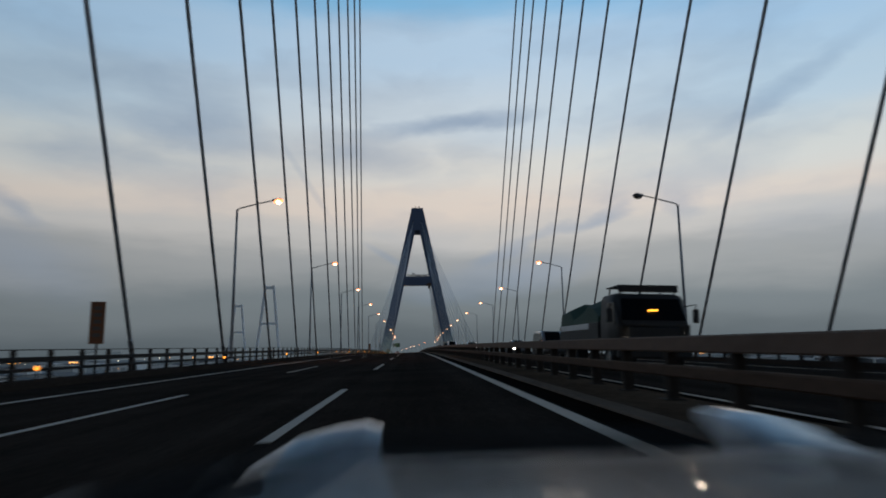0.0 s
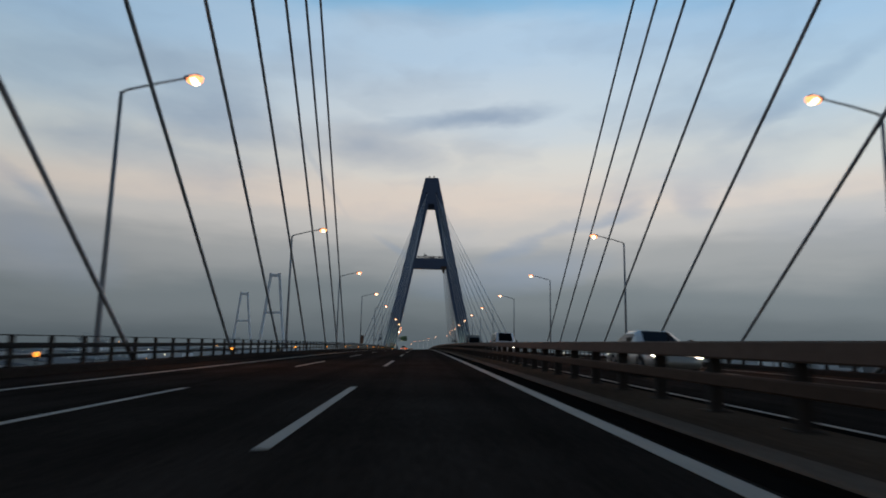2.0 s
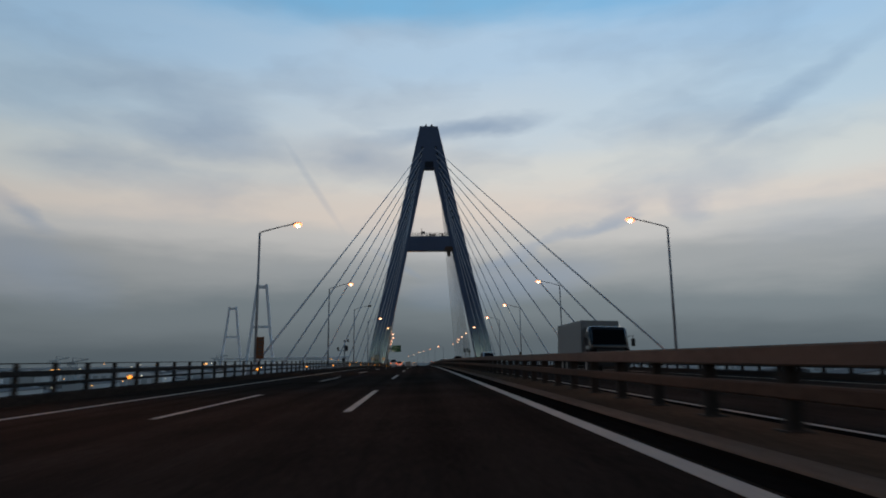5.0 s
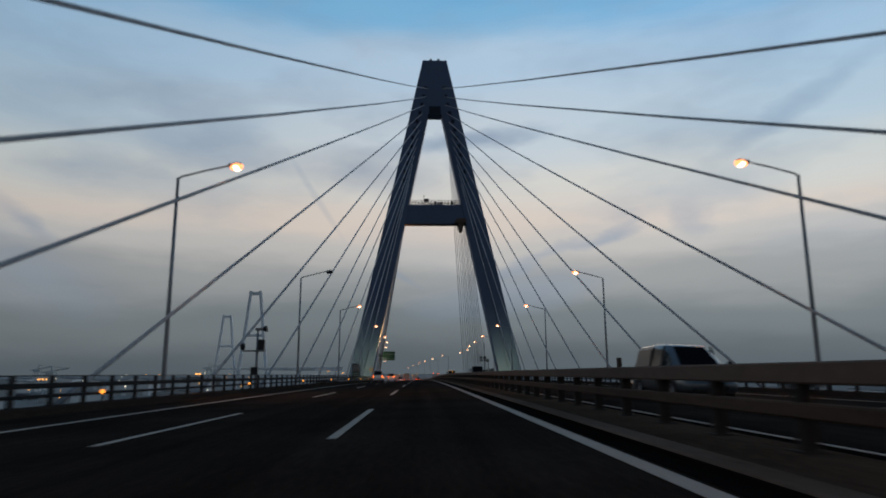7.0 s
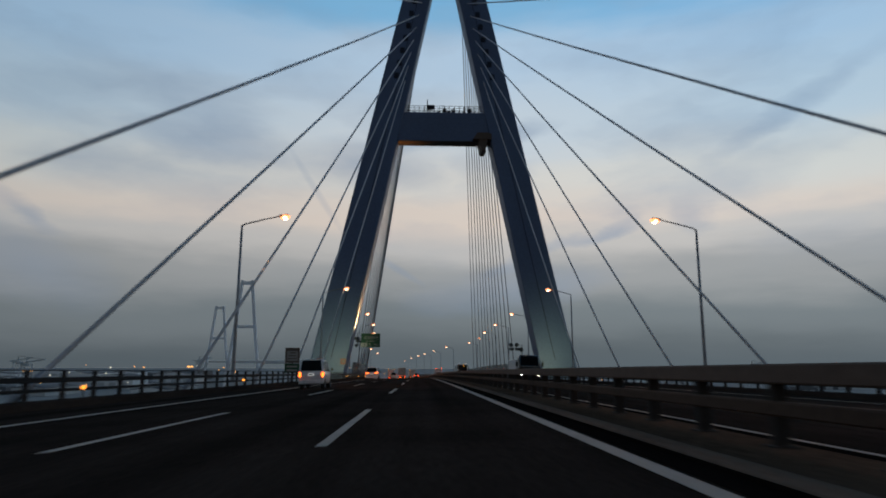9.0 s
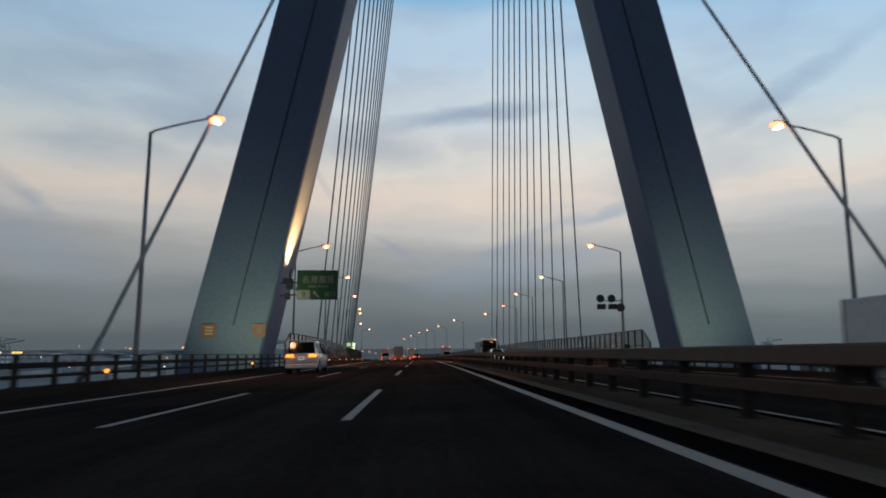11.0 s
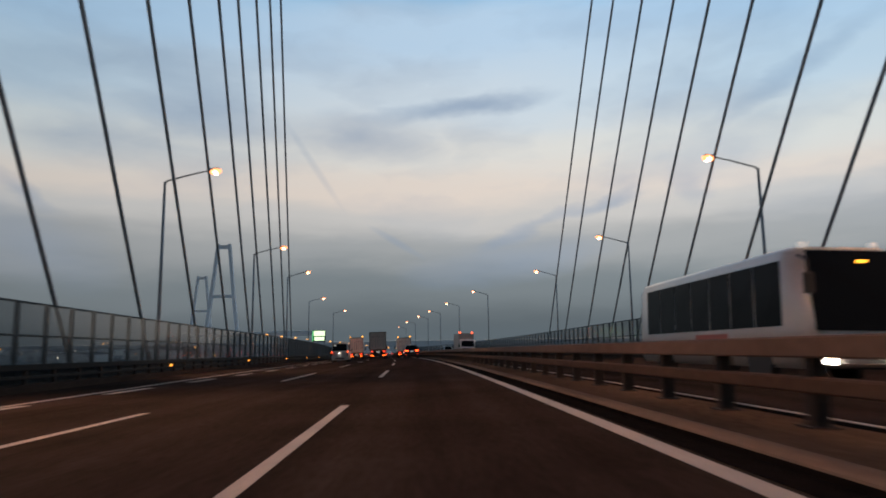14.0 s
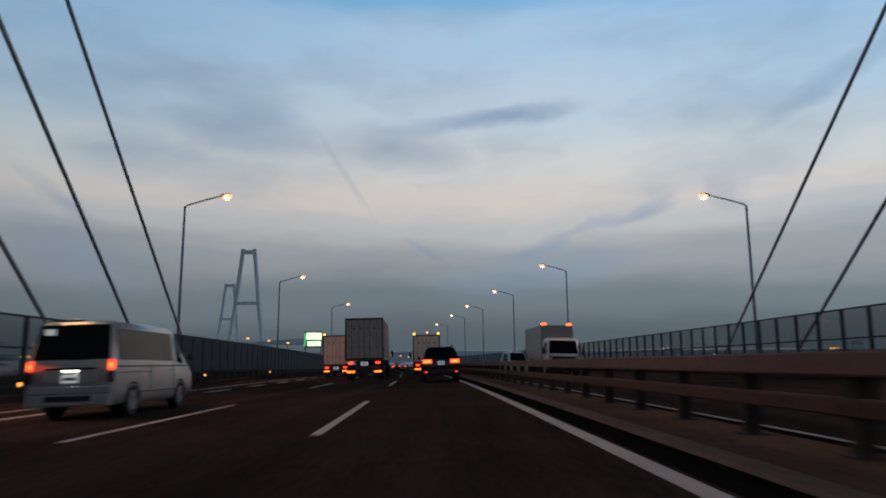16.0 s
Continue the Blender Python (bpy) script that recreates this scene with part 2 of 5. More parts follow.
# land colour lightened to hold distance haze and sky glow
LAND = material("port_land", (0.30, 0.31, 0.30), 0.95, vary=0.3, scale=0.05)
ACRYLIC = glass("acrylic_panel", (0.052, 0.070, 0.076), 0.40, 0.12)

# ---- the road's line ----
MID = 3.95           # middle of the deck, metres right of the walk's line
TOWER_Y, REAR_Y = 390.5, -13.0
LANE, EDGE = 3.44, 2.12
FALL = 0.0222


def xc(y):
    """Sideways shift of the road where it bends left."""
    if y < 425.4:
        return 0.0
    if y < 900:
        return -0.000305 * (y - 425.4) ** 2
    return -0.000305 * 474.6 ** 2 - 0.2895 * (y - 900)


def prof(y):
    """Height of the road along its middle: a crest, then a steady fall that levels out."""
    if y < 560:
        return 0.00834 * y - 0.000036 * y * y
    s, z = 0.00834 - 0.000072 * 560, 0.00834 * 560 - 0.000036 * 560 * 560
    d = min(y - 560, 640)
    return z + s * d - s * d * d / 1280


def cross(u):
    return FALL * (u if u < MID else 2 * MID - u)


def ease(y, a, b):
    k = min(1.0, max(0.0, (y - a) / (b - a)))
    return k * k * (3 - 2 * k)


def P(u, y, w=0.0):
    """A point u metres across, y along and w above the road; the deck widens past the tower."""
    if u < -9:
        u -= 2.7 * ease(y, 400, 475)
    elif u > 2 * MID + 9:
        u += 1.0 * ease(y, 465, 535)
        w += 0.34 * ease(y, 405, 470)
    return Vector((u + xc(y), y, prof(y) + cross(u) + w))


# ---- mesh helpers ----
def mesh_from(name, verts, faces):
    me = bpy.data.meshes.new(name)
    me.from_pydata([tuple(v) for v in verts], [], faces)
    me.update()
    return me


def thing(name, label, category, group="", at=(0, 0, 0), kind=""):
    ob = new(name)
    ob.empty_display_size = 0.2
    ob.location = at
    return tagged(ob, label, category, group, kind)


def part(name, bm, mat, parent=None, label="", smooth=False):
    """Links a bmesh, or a mesh, as one object under a thing or a part."""
    if isinstance(bm, bmesh.types.BMesh):
        me = bpy.data.meshes.new(name)
        bmesh.ops.recalc_face_normals(bm, faces=bm.faces)
        bm.to_mesh(me)
        bm.free()
    else:
        me = bm
    if mat is not None and not me.materials:
        me.materials.append(mat)
    if smooth:
        for f in me.polygons:
            f.use_smooth = True
    ob = new(name, me)
    if parent is not None:
        ob.parent = parent
    if label:
        ob["label"] = label
    return ob


def structure(name, bm, mat, label, category):
    return tagged(part(name, bm, mat), label, category, kind="structure")


def box(bm, x0, x1, y0, y1, z0, z1, bevel=0.0, m=None):
    r = bmesh.ops.create_cube(bm, size=1.0)
    vs = r["verts"]
    for v in vs:
        v.co = Vector(((x0 + x1) / 2 + v.co.x * (x1 - x0), (y0 + y1) / 2 + v.co.y * (y1 - y0), (z0 + z1) / 2 + v.co.z * (z1 - z0)))
        if m is not None:
            v.co = m @ v.co
    if bevel:
        es = list({e for v in vs for e in v.link_edges})
        bmesh.ops.bevel(bm, geom=es, offset=bevel, segments=1, affect="EDGES")
    return vs


def prism(bm, outline, x0, x1, axis="x"):
    """Extrudes a closed outline of (a, b) points: across x the outline is (y, z); across y it is (x, z); up z it is (x, y)."""
    def at(s, a, b):
        return (s, a, b) if axis == "x" else (a, s, b) if axis == "y" else (a, b, s)
    v0 = [bm.verts.new(at(x0, a, b)) for a, b in outline]
    v1 = [bm.verts.new(at(x1, a, b)) for a, b in outline]
    n = len(outline)
    for i in range(n):
        bm.faces.new((v0[i], v0[(i + 1) % n], v1[(i + 1) % n], v1[i]))
    bm.faces.new(v0[::-1])
    bm.faces.new(v1)
    return v0 + v1


def tube(bm, pts, radii, n=8, caps=True):
    """A round bar along points."""
    pts = [Vector(p) for p in pts]
    if not isinstance(radii, (list, tuple)):
        radii = [radii] * len(pts)
    rings = []
    for i, p in enumerate(pts):
        d = (pts[min(i + 1, len(pts) - 1)] - pts[max(i - 1, 0)]).normalized()
        a = d.orthogonal().normalized() if i == 0 else (a - d * a.dot(d)).normalized()
        b = d.cross(a)
        rings.append([bm.verts.new(p + (a * math.cos(2 * math.pi * k / n) + b * math.sin(2 * math.pi * k / n)) * radii[i]) for k in range(n)])
    for r0, r1 in zip(rings, rings[1:]):
        for k in range(n):
            bm.faces.new((r0[k], r0[(k + 1) % n], r1[(k + 1) % n], r1[k]))
    if caps:
        bm.faces.new(rings[0][::-1])
        bm.faces.new(rings[-1])


def ribbon(section, ys, closed=True):
    """A long body along the road: section is a list of (u, w)."""
    verts, faces, n = [], [], len(section)
    for y in ys:
        verts += [P(u, y, w) for u, w in section]
    for i in range(len(ys) - 1):
        for k in range(n if closed else n - 1):
            a, b = i * n + k, i * n + (k + 1) % n
            faces.append((a, b, b + n, a + n))
    if closed:
        faces += [tuple(range(n))[::-1], tuple(range((len(ys) - 1) * n, len(ys) * n))]
    me = mesh_from("ribbon", verts, faces)
    bm = bmesh.new()
    bm.from_mesh(me)
    bpy.data.meshes.remove(me)
    return bm


def steps(a, b, d):
    n = max(1, round((b - a) / d))
    return [a + (b - a) * i / n for i in range(n + 1)]


# ---- ground, water, deck ----
Y0, Y1 = -160.0, 1200.0
bm = bmesh.new()
bmesh.ops.create_grid(bm, x_segments=24, y_segments=24, size=6500)
for v in bm.verts:
    v.co.z = -46
structure("water", bm, WATER, "dark harbour water far below the bridge", "water")

YS = steps(Y0, Y1, 8)
L_OUT, R_OUT = -11.0, 2 * MID + 11.0
road_l = structure("road_1", ribbon([(L_OUT, 0), (2.55, 0), (2.55, -0.35), (L_OUT, -0.35)], YS), ASPHALT, "dark worn asphalt carriageway on the bridge deck", "road")
road_r = structure("road_2", ribbon([(4.56, 0), (R_OUT, 0), (R_OUT, -0.35), (4.56, -0.35)], YS), ASPHALT, "dark asphalt carriageway for oncoming traffic", "road")
structure("bridge_girder", ribbon([(L_OUT - 2.6, -0.35), (R_OUT + 2.6, -0.35), (R_OUT + 1.6, -2.6), (L_OUT - 1.6, -2.6)], steps(Y0, 560, 12)), PARAPET, "grey-blue steel box girder under the deck", "girder")
# flat black strip that paints the shade between edge line and kerb
structure("median_gutter", ribbon([(2.25, 0.003), (2.25, 0.006), (2.545, 0.006), (2.545, 0.003)][::-1], YS), KERB_STAIN_SHADE, "black gutter strip beside the fast lane, shade put into its colour", "gutter")
# kerb face: dirt and shade share one black
structure("median_kerb_face", ribbon([(2.55, -0.35), (2.55, 0.052), (2.66, 0.052), (2.66, -0.35)], YS), KERB_STAIN_SHADE, "dirty low concrete kerb face with its shade put into the colour", "kerb")
structure("median_kerb_cap", ribbon([(2.552, 0.054), (2.562, 0.072), (2.59, 0.08), (2.83, 0.08), (2.85, 0.07), (2.85, 0.054)], YS), CONCRETE, "weathered concrete kerb top along the median", "kerb")
structure("median_floor", ribbon([(2.66, -0.35), (2.66, 0.05), (4.30, 0.008), (4.30, -0.35)], YS), DIRT, "dirty brown concrete strip under the median barrier", "median")
structure("median_kerb_far", ribbon([(4.30, -0.35), (4.30, 0.004), (4.56, 0.002), (4.56, -0.35)], YS), KERB_STAIN_SHADE, "dark concrete edge strip beside the oncoming lanes", "kerb")
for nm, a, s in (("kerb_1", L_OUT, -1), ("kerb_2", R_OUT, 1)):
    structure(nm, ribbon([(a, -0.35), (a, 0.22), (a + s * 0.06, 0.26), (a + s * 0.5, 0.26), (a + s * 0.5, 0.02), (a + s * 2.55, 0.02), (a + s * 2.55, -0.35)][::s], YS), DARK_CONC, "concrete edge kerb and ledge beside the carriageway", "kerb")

# ---- lane marks ----
def mark(u, y0, y1, width=0.15):
    return ribbon([(u - width / 2, 0.004), (u + width / 2, 0.004), (u + width / 2, 0.008), (u - width / 2, 0.008)], steps(y0, y1, 4))


for road, f in ((road_l, lambda u: u), (road_r, lambda u: 2 * MID - u)):
    for name, u, w in (("edge_line", EDGE - 0.04 if road is road_l else 2 * MID - 4.65, 0.2 if road is road_l else 0.10), ("shoulder_line", EDGE - 3 * LANE, 0.2 if road is road_l else 0.15)):
        end = 400 if name == "shoulder_line" and road is road_l else 900
        part(name, ribbon([(f(u) - w / 2, 0.004), (f(u) + w / 2, 0.004), (f(u) + w / 2, 0.008), (f(u) - w / 2, 0.008)], steps(-100, end, 5)), PAINT, road, "worn white edge line")
    for i in range(-3, 36):
        for lane in (1, 2):
            part("lane_dash", mark(f(EDGE - lane * LANE), 6.2 + 20 * i, 14.2 + 20 * i), PAINT, road)

# ---- median barrier and parapets ----
def railing(name, label, u, side, y0, y1, rails, post_step, post_half, height, base, mat_rail, mat_post, limit):
    """A rail of beams along the road on posts; rails: (name, offset, low, high, depth)."""
    t = thing(name, label, "barrier", at=P(u, y0, base), kind="structure")
    inv = Matrix.Translation(-P(u, y0, base))
    for nm, off, lo, hi, dep in rails:
        c = 0.02
        b = ribbon([(u + off - dep / 2, lo + c), (u + off - dep / 2, hi - c), (u + off - dep / 2 + c, hi), (u + off + dep / 2 - c, hi), (u + off + dep / 2, hi - c), (u + off + dep / 2, lo + c), (u + off + dep / 2 - c, lo), (u + off - dep / 2 + c, lo)], steps(y0, y1, 6))
        b.transform(inv)
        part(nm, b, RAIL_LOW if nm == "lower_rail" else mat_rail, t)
    b = bmesh.new()
    hw, hd = post_half
    box(b, -hw, hw, -hd, hd, 0, height - base, 0.012)
    box(b, -hw - 0.05, hw + 0.05, -hd - 0.06, hd + 0.06, 0, 0.025)
    me = bpy.data.meshes.new("post")
    b.to_mesh(me)
    b.free()
    me.materials.append(mat_post)
    n = int((y1 - y0) / post_step)
    for i in range(min(n, limit)):
        y = y0 + (i + 0.5) * post_step
        o = part("post", me, mat_post, t)
        o.location = P(u, y, base) - P(u, y0, base)
    if n > limit:
        verts, faces = [], []
        for i in range(limit, n):
            q = P(u, y0 + (i + 0.5) * post_step, base) - P(u, y0, base)
            k = len(verts)
            verts += [q + v.co for v in me.vertices]
            faces += [tuple(k + j for j in f.vertices) for f in me.polygons]
        tagged(part("posts", mesh_from("posts", verts, faces), mat_post, t), kind="stuff")
    return t


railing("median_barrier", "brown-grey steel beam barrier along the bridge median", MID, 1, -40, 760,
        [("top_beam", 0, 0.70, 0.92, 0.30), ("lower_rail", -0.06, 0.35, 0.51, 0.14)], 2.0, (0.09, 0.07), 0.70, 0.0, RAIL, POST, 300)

for nm, u, s in (("parapet_1", L_OUT - 0.25, -1), ("parapet_2", R_OUT + 0.25, 1)):
    railing(nm, "grey steel bridge parapet with beams on posts", u, s, -40, 396,
            [("top_rail", 0, 1.135, 1.165, 0.03), ("main_beam", 0, 0.78, 0.94, 0.16), ("middle_rail", 0, 0.50, 0.60, 0.12)], 2.0, (0.05, 0.09), 1.14, 0.26, PARAPET, POST, 220)
    railing(nm.replace("_", "_wall_base_"), "low steel parapet beams below the noise barrier", u, s, 396, 800,
            [("main_beam", 0, 0.70, 0.92, 0.18), ("middle_rail", 0, 0.42, 0.54, 0.12)], 2.0, (0.06, 0.09), 0.9, 0.26, PARAPET, POST, 150)

# ---- towers ----
def leg_in(z):
    return 1.84 + 0.205 * (70.0 - z)


def leg_out(z):
    return 3.33 + 0.2195 * (85.9 - z)


TOWER_DEPTH = 4.4
STAY_Z = [77.7 - 2.42 * i for i in range(12)]


SOFFIT = material("ochre_brown_steel", (0.11, 0.075, 0.052), 0.7, vary=0.15, scale=1.0)


def tower(y):
    t = thing("bridge_tower", "tall dark blue A-shaped steel bridge tower with a crossbeam", "bridge tower", "bridge towers", (MID, y, -46))
    h = TOWER_DEPTH / 2
    for s in (-1, 1):
        b = bmesh.new()
        zs = [0, 20, 44.5, 84.5, 90, 116.2]
        rings = []
        for z in zs:
            w = z - 46
            a, c = leg_in(w), leg_out(w)
            hd = h * (1.25 - 0.35 * z / 132)
            ch = 0.14
            sec = [(a + ch, -hd), (c - ch, -hd), (c, -hd + ch), (c, hd - ch), (c - ch, hd), (a + ch, hd), (a, hd - ch), (a, -hd + ch)]
            rings.append([b.verts.new((s * p, q, z)) for p, q in sec])
        for r0, r1 in zip(rings, rings[1:]):
            for k in range(8):
                b.faces.new((r0[k], r0[(k + 1) % 8], r1[(k + 1) % 8], r1[k]))
        b.faces.new(rings[0])
        b.faces.new(rings[-1][::-1])
        leg = part("leg", b, TOWER_BLUE, t)
        # a line of welded trim along the face
        b = bmesh.new()
        for f in (-1, 1):
            pts = []
            for z in (47, 84, 116):
                w = z - 46
                hd = h * (1.25 - 0.35 * z / 132)
                pts.append((s * (leg_in(w) * 0.56 + leg_out(w) * 0.44), f * (hd + 0.04), z))
            tube(b, pts, 0.05, 6)
        part("cable_trunking", b, TOWER_DARK, leg, "dark duct running up the leg")
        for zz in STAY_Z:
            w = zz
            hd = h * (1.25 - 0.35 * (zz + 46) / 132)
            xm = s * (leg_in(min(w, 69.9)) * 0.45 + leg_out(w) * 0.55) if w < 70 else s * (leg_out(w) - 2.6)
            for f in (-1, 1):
                # solid block, no hole: the opening's inner shade is its dark colour
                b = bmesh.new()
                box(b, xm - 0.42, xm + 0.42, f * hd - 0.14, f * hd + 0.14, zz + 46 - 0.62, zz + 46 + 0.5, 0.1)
                part("anchor_recess", b, TOWER_DARK, leg, "dark block painted as the shade in a cable anchor opening")
    b = bmesh.new()
    hd = h * 0.97
    prism(b, [(-leg_out(70.0), 116), (leg_out(70.0), 116), (leg_out(85.9), 131.9), (-leg_out(85.9), 131.9)], -hd, hd, "y")
    top = part("head", b, TOWER_BLUE, t)
    # added dark block on the front face for the shade under the head
    b = bmesh.new()
    box(b, -1.6, 1.6, -hd - 0.05, -hd + 0.4, 116.05, 118.3, 0.06)
    part("underside_shade", b, TOWER_DARK, top, "dark block painted as the shaded underside above the opening")
    for x in (-1.1, 1.1):
        b = bmesh.new()
        tube(b, [(x, 0, 131.8), (x, 0, 132.9)], 0.12, 6)
        box(b, x - 0.35, x + 0.35, -0.3, 0.3, 132.7, 133.3, 0.08)
        part("beacon", b, TOWER_DARK, top, "small aviation beacon on the tower top")
    b = bmesh.new()
    w0, w1 = leg_in(39.0) + 0.6, leg_in(44.3) + 0.6
    prism(b, [(-w0, 85.0), (w0, 85.0), (w1, 90.3), (-w1, 90.3)], -hd * 0.92, hd * 0.35, "y")
    beam = part("crossbeam", b, TOWER_BLUE, t)
    b = bmesh.new()
    wr = leg_in(44.3)
    for f in (-1.85, 0.6):
        for z in (90.7, 91.1, 91.5):
            tube(b, [(-wr, f, z), (wr, f, z)], 0.045, 6)
        for i in range(17):
            x = -wr + 2 * wr * i / 16
            tube(b, [(x, f, 90.3), (x, f, 91.55)], 0.045 if i % 4 else 0.08, 6)
    part("handrail", b, POST, beam, "grey handrail along the crossbeam")
    b = bmesh.new()
    tube(b, [(-3.0, 0, 90.3), (-3.0, 0, 93.4)], 0.09, 6)
    box(b, -3.05, -1.7, -0.2, 0.2, 91.6, 92.4, 0.05)
    part("mast", b, TOWER_DARK, beam, "weather mast on the crossbeam")
    for x, k in ((-1.0, 0.75), (0.1, 1.25), (0.9, 0.95), (1.7, 1.15), (4.6, 1.3)):
        b = bmesh.new()
        box(b, x - 0.34, x + 0.34, -0.6, 0.3, 90.3, 90.3 + k, 0.06)
        part("equipment_box", b, TOWER_DARK, beam)
    b = bmesh.new()
    box(b, -w0 + 0.4, w0 - 0.4, -hd * 0.90, hd * 0.33, 84.90, 84.996, 0.04)
    part("soffit", b, SOFFIT, beam, "ochre-brown underside of the crossbeam")
    b = bmesh.new()
    prism(b, [(5.0, 85.1), (8.3, 85.1), (8.3, 86.1), (7.6, 86.3), (5.8, 86.3)], -hd - 0.9, -hd + 0.2, "y")
    prism(b, [(6.0, 85.2), (7.6, 85.2), (7.3, 83.1), (6.5, 83.1)], -hd - 0.7, hd * 0.3, "y")
    part("gantry", b, SOFFIT, beam, "brown maintenance gantry under the crossbeam")
    return t


main_tower = tower(TOWER_Y)
copy_thing(main_tower, pose(MID, REAR_Y, -46))

# ---- stay cables ----
# feet of the stays, metres along the road, from the tower outwards
REAR_FEET = {-1: [15.5, 30.2, 44.9, 59.7, 73.8, 88.9, 103.2, 117.8, 131.8, 146.8, 158.5, 168.4],
             1: [15.5, 31.0, 45.6, 60.2, 75.0, 87.9, 102.0, 117.0, 135.7, 149.8, 159.8, 169.6]}
NEAR_FEET = [362.0, 345.0, 330.7, 315.9, 300.7, 287.0, 273.1, 258.4, 243.0, 228.4, 219.1, 208.5]
PAST_FEET = {-1: [422.8, 432.2, 441.6, 450.9, 460.2, 470.5, 480.2, 490.0, 498.0, 508.2, 517.6, 526.7],
             1: [421.7, 431.7, 442.1, 451.8, 460.6, 469.5, 479.9, 488.6, 497.8, 508.1, 520.0, 530.4]}


def stay(y_tower, foot_y, z_top, s, out, lean=0.0):
    """One stay from the tower head down to the deck's edge, with a thicker sleeve at its foot."""
    foot = Vector((MID + s * out + xc(foot_y), foot_y, prof(foot_y) + 0.8))
    z = z_top
    head = Vector((MID + s * (leg_out(z) * 0.824 - 2.2 + lean), y_tower + (1.6 if foot_y > y_tower else -1.6), z))
    foot += (foot - head) * (1.1 / (head.z - foot.z))
    t = thing("stay_cable", "taut dark grey bridge stay cable", "cable", "bridge stay cables", foot)
    d = head - foot
    sag = d.length * 0.002
    b = bmesh.new()
    tube(b, [d * k - Vector((0, 0, sag * 4 * k * (1 - k))) for k in (0.0, 0.25, 0.5, 0.75, 1.0)], 0.092, 8)
    part("sheath", b, CABLE, t, smooth=True)
    b = bmesh.new()
    n = d.normalized()
    tube(b, [n * 0.0, n * 2.0, n * 2.1], [0.125, 0.12, 0.1], 8)
    part("sleeve", b, GALV, t, "steel guide pipe at the cable's foot", smooth=True)


for s in (-1, 1):
    for i in range(12):
        stay(TOWER_Y, NEAR_FEET[i], STAY_Z[11 - i], s, 16.6 + 0.05 * i)
        stay(REAR_Y, REAR_FEET[s][i], 77.9 - 2.6 * (11 - i), s, 16.5 if s < 0 and i < 6 or s > 0 and i < 5 else 16.2 if s < 0 or i < 8 else 16.9, 2.2 if s < 0 else 0.0)
        y = PAST_FEET[s][i]
        stay(TOWER_Y, y, STAY_Z[11 - i], s, 17.67 + 0.0304 * (y - 422.8) if s < 0 else 16.75 + 0.0315 * (y - 422.8), 1.6 - 0.16 * i if s < 0 else 1.0)

# ---- street lamps ----
def street_lamp(lit=True):
    t = thing("street_lamp", "grey steel street lamp with a glowing orange head" if lit else "grey steel street lamp with an unlit head", "street lamp", "street lamps on the bridge")
    b = bmesh.new()
    tube(b, [(0, 0, 0), (0, 0, 0.5), (0.02, 0, 5), (0.05, 0, 11.4)], [0.14, 0.13, 0.11, 0.08], 10)
    box(b, -0.22, 0.22, -0.22, 0.22, 0, 0.04)
    part("pole", b, GALV, t, smooth=True)
    b = bmesh.new()
    tube(b, [(0.05, 0, 11.35), (0.25, 0, 11.5), (1.6, 0, 11.86), (2.75, 0, 12.12)], [0.07, 0.055, 0.05, 0.045], 8)
    part("arm", b, GALV, t, smooth=True)
    b = bmesh.new()
    prism(b, [(2.7, 12.06), (3.5, 12.16), (3.52, 12.22), (3.3, 12.32), (2.75, 12.22)], -0.14, 0.14, "y")
    bmesh.ops.bevel(b, geom=b.edges[:], offset=0.04, segments=1, affect="EDGES")
    head = part("lamp_head", b, GALV, t)
    b = bmesh.new()
    bmesh.ops.create_uvsphere(b, u_segments=12, v_segments=8, radius=1.0)
    for v in b.verts:
        v.co = Vector((3.2 + v.co.x * 0.38, v.co.y * 0.24, 12.07 + v.co.z * 0.21 + 0.16 * v.co.x * 0.3))
    part("lens", b, SODIUM if lit else OFF_LAMP, head, "glowing orange sodium lens" if lit else "dark unlit lens", smooth=True)
    if lit:
        b = bmesh.new()
        bmesh.ops.create_uvsphere(b, u_segments=10, v_segments=6, radius=1.0)
        for v in b.verts:
            v.co = Vector((3.2 + v.co.x * 0.25, v.co.y * 0.262, 12.02 + v.co.z * 0.185))
        part("arc_tube", b, ARC_TUBE, head, "bright white core of the lamp", smooth=True)
    return t


first = street_lamp()
# distance along the road, side, distance from the deck's middle, extra height
LAMPS = [(10.5, -1, 17.4, 0), (10.5, 1, 17.4, 0)]
LAMPS += [(y, -1, 17.3, 0) for y in (49.9, 88.2, 126.9, 166.8, 208.5, 251.4, 289.2, 325.7, 367.6, 405.2)]
LAMPS += [(y, 1, 16.95, 0.05) for y in (48.4, 88.4, 126.8, 165.9, 207.4, 250.5, 290.1, 325.8, 367.8, 404.6)]
LAMPS += [(433.6, -1, 18.1, 0.16), (463.6, -1, 19.6, 0.2), (493.1, -1, 20.35, 0), (525.2, -1, 21.5, 1.3), (566.4, -1, 22.0, 0.8), (605.0, -1, 18.0, 0.6)]
LAMPS += [(433.6, 1, 17.1, 0.2), (461.9, 1, 17.75, 0.4), (492.0, 1, 20.0, 0.65), (525.9, 1, 20.85, 1.15), (563.9, 1, 16.6, 1.55), (587.9, 1, 14.0, 0.85), (611.8, 1, 12.5, 0.5), (638.0, 1, 12.5, 0.5), (670.0, 1, 12.6, 0.3)]
LAMPS += [(712.0, 1, 15.0, 0)]
placed = False
